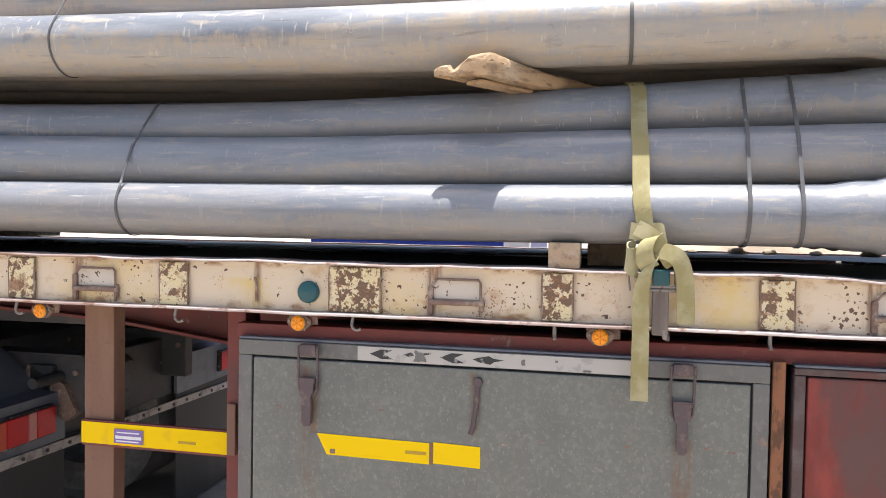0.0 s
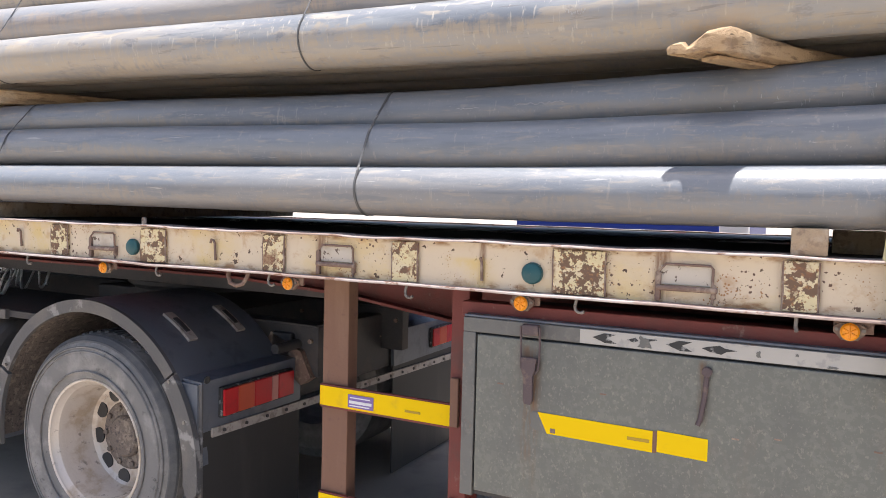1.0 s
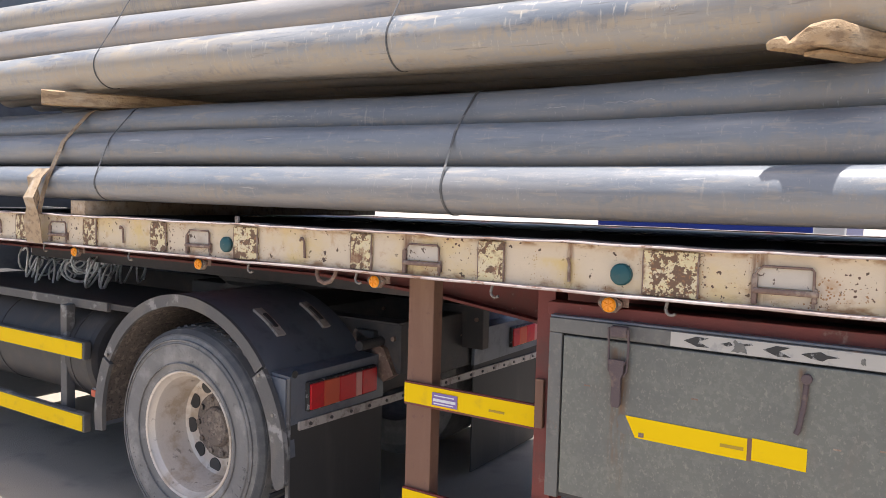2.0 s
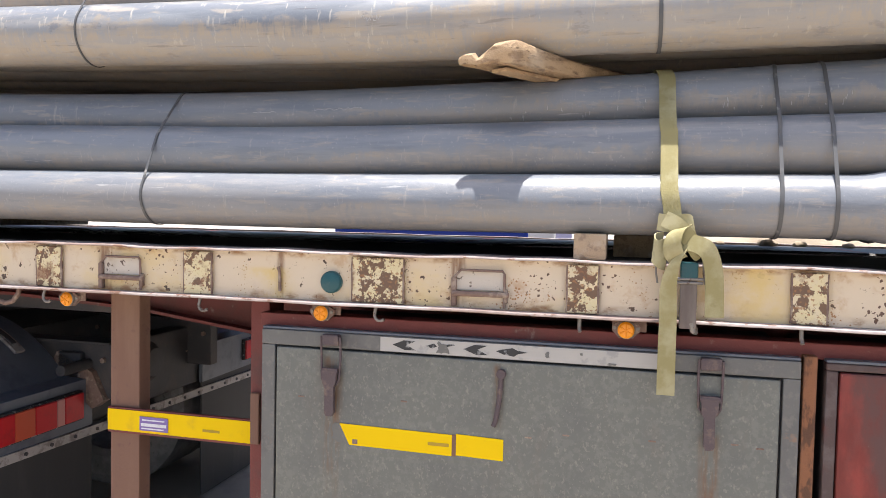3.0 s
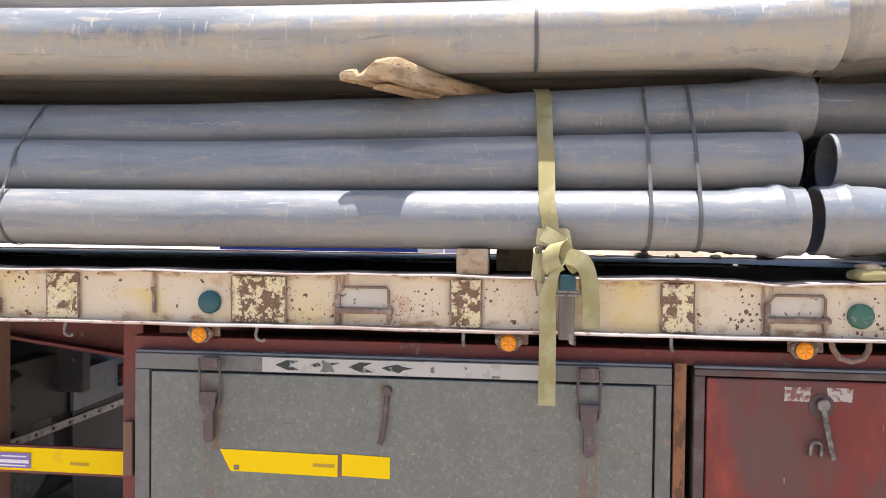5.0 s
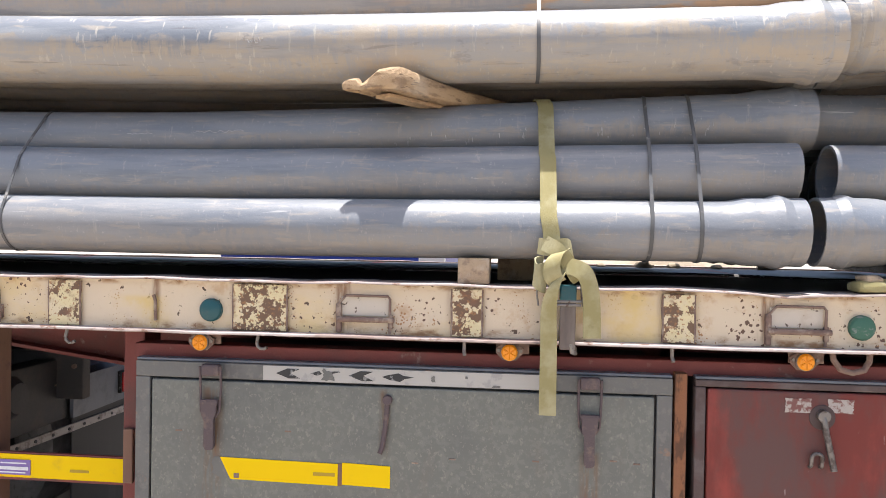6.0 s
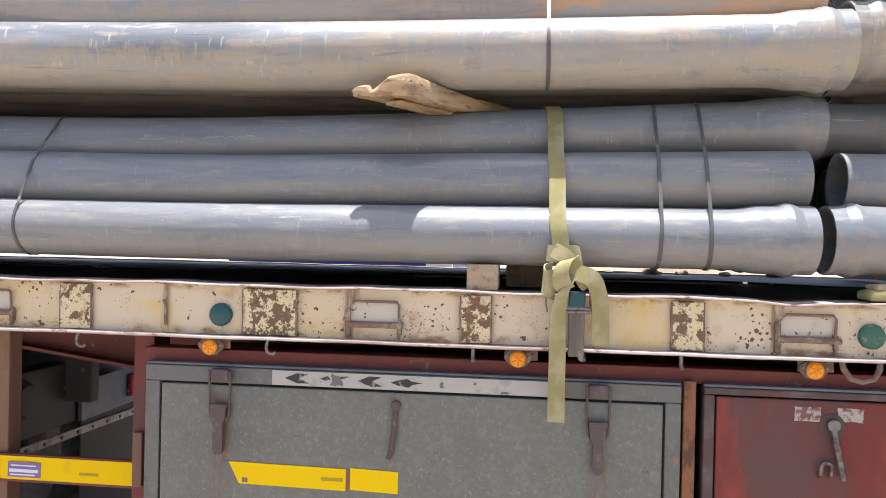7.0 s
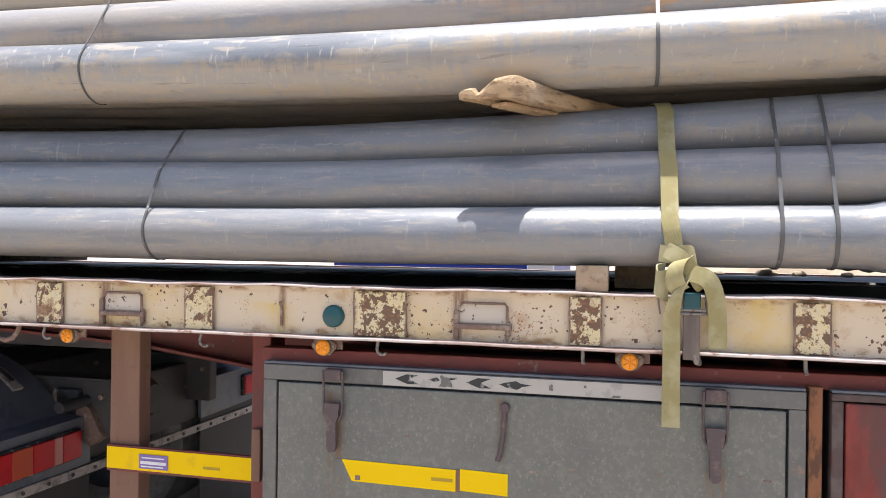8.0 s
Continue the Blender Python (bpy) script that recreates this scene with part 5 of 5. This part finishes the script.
for z0 in (0.735, 0.35):
    guard = part("side_guard", box(-5.6, -3.30, 0.20, 0.245, z0, z0 + 0.098, 0.008), M_TRIM, tr, "grey side guard rail with yellow tape")
    part("reflective_tape", box(-5.58, -3.312, 0.1965, 0.1995, z0 + 0.008, z0 + 0.09), M_YELLOW, guard, "bright yellow reflective tape")
part("guard_post", box(-3.60, -3.54, 0.25, 0.30, 0.36, 1.0, 0.004), M_TRIM, tr)
ml = part("marker_lamp", box(-3.23, -3.15, 0.20, 0.235, 0.555, 0.605, 0.006), M_TRIM, tr)
part("lens", box(-3.222, -3.158, 0.192, 0.2, 0.562, 0.598, 0.003), M_LENS_PEACH, ml, "orange marker lens")


def coil(c, r, turns, pitch, tilt, tube_r=0.0065):
    pts = []
    for k in range(int(turns * 14) + 1):
        a = 2 * math.pi * k / 14
        rr = r * (1 + 0.35 * math.sin(a * 0.23 + c[0] * 5))
        p = Vector((pitch * k / 14 + 0.03 * math.sin(a * 0.31), rr * math.cos(a), 0.8 * rr * math.sin(a) + 0.03 * math.sin(a * 0.17 + 1)))
        p.rotate(Euler(tilt))
        pts.append(Vector(c) + p)
    return tube(pts, tube_r, 8)


for c, r, turns, pitch, tilt in (((-4.75, 0.65, 1.15), 0.085, 5, 0.07, (0.2, 0.2, 0.5)), ((-4.3, 0.75, 1.13), 0.075, 7, 0.045, (0.0, -0.1, -0.3)), ((-3.95, 0.6, 1.14), 0.085, 6, 0.03, (0.4, 0.3, 0.8)), ((-4.9, 0.9, 1.2), 0.08, 8, 0.08, (0.0, 0.15, 0.1)), ((-4.5, 0.5, 1.14), 0.1, 4, 0.06, (0.7, 0.3, 1.1)), ((-4.1, 0.85, 1.16), 0.095, 5, 0.05, (-0.5, 0.2, 0.9))):
    part("coil_hose", coil(c, r, turns, pitch, tilt), M_HOSE, tr, "pale grey coiled air hose")

# ---- far side of the yard ----
far = thing("cargo_box", (-1.2, 4.4, 0.0), "blue and white steel cargo box standing behind the trailer", "container")
part("side_panel", box(-1.95, -0.33, 3.9, 3.94, 0.5, 1.72, 0.01), M_BLUE, far)
part("end_panel", box(-0.33, -0.12, 3.89, 3.94, 0.5, 1.72, 0.01), M_OFFWHITE, far)
part("body", box(-1.95, -0.12, 3.945, 5.6, 0.5, 1.72), M_BLUE, far)
part("skid", box(-1.9, -1.7, 3.9, 5.6, 0.0, 0.5), M_DARK, far)
part("skid", box(-0.4, -0.2, 3.9, 5.6, 0.0, 0.5), M_DARK, far)

bm = bmesh.new()
bmesh.ops.create_grid(bm, x_segments=40, y_segments=24, size=1.0)
for v in bm.verts:
    fall = max(0.0, 1 - v.co.length_squared)
    v.co = Vector((2.6 + 3.0 * v.co.x, 9.0 + 1.8 * v.co.y, 1.62 * fall ** 0.8 + 0.14 * fall * noise.noise(v.co * 9) - 0.02))
tagged(part("sand_mound", bm, M_SAND, None, "pale mound of dry sand behind the trailer"), category="mound")


def rubble(x, y, z, size, seed):
    """A broken lump of stone lying on its flattest side."""
    bm = bmesh.new()
    bmesh.ops.create_icosphere(bm, subdivisions=2, radius=size)
    for v in bm.verts:
        v.co *= 1.0 + 0.35 * noise.noise(v.co * (2.2 / size) * 0.4 + Vector((seed * 3.1, 0, 0)))
        v.co.z = max(v.co.z * 0.55, -size * 0.3)
        v.co += Vector((x, y, z + size * 0.3))
    ob = part("stone", bm, M_SAND, None, "pale broken lump of stone on the far deck edge", 35)
    return tagged(ob, category="stone", group="stones on the deck")


for k, (x, size) in enumerate(((0.92, 0.05), (1.16, 0.1), (1.32, 0.07), (1.55, 0.06), (1.82, 0.09))):
    rubble(x, 2.36 - 0.03 * (k % 2), ZT - 0.018, size * 0.5, k + 1)
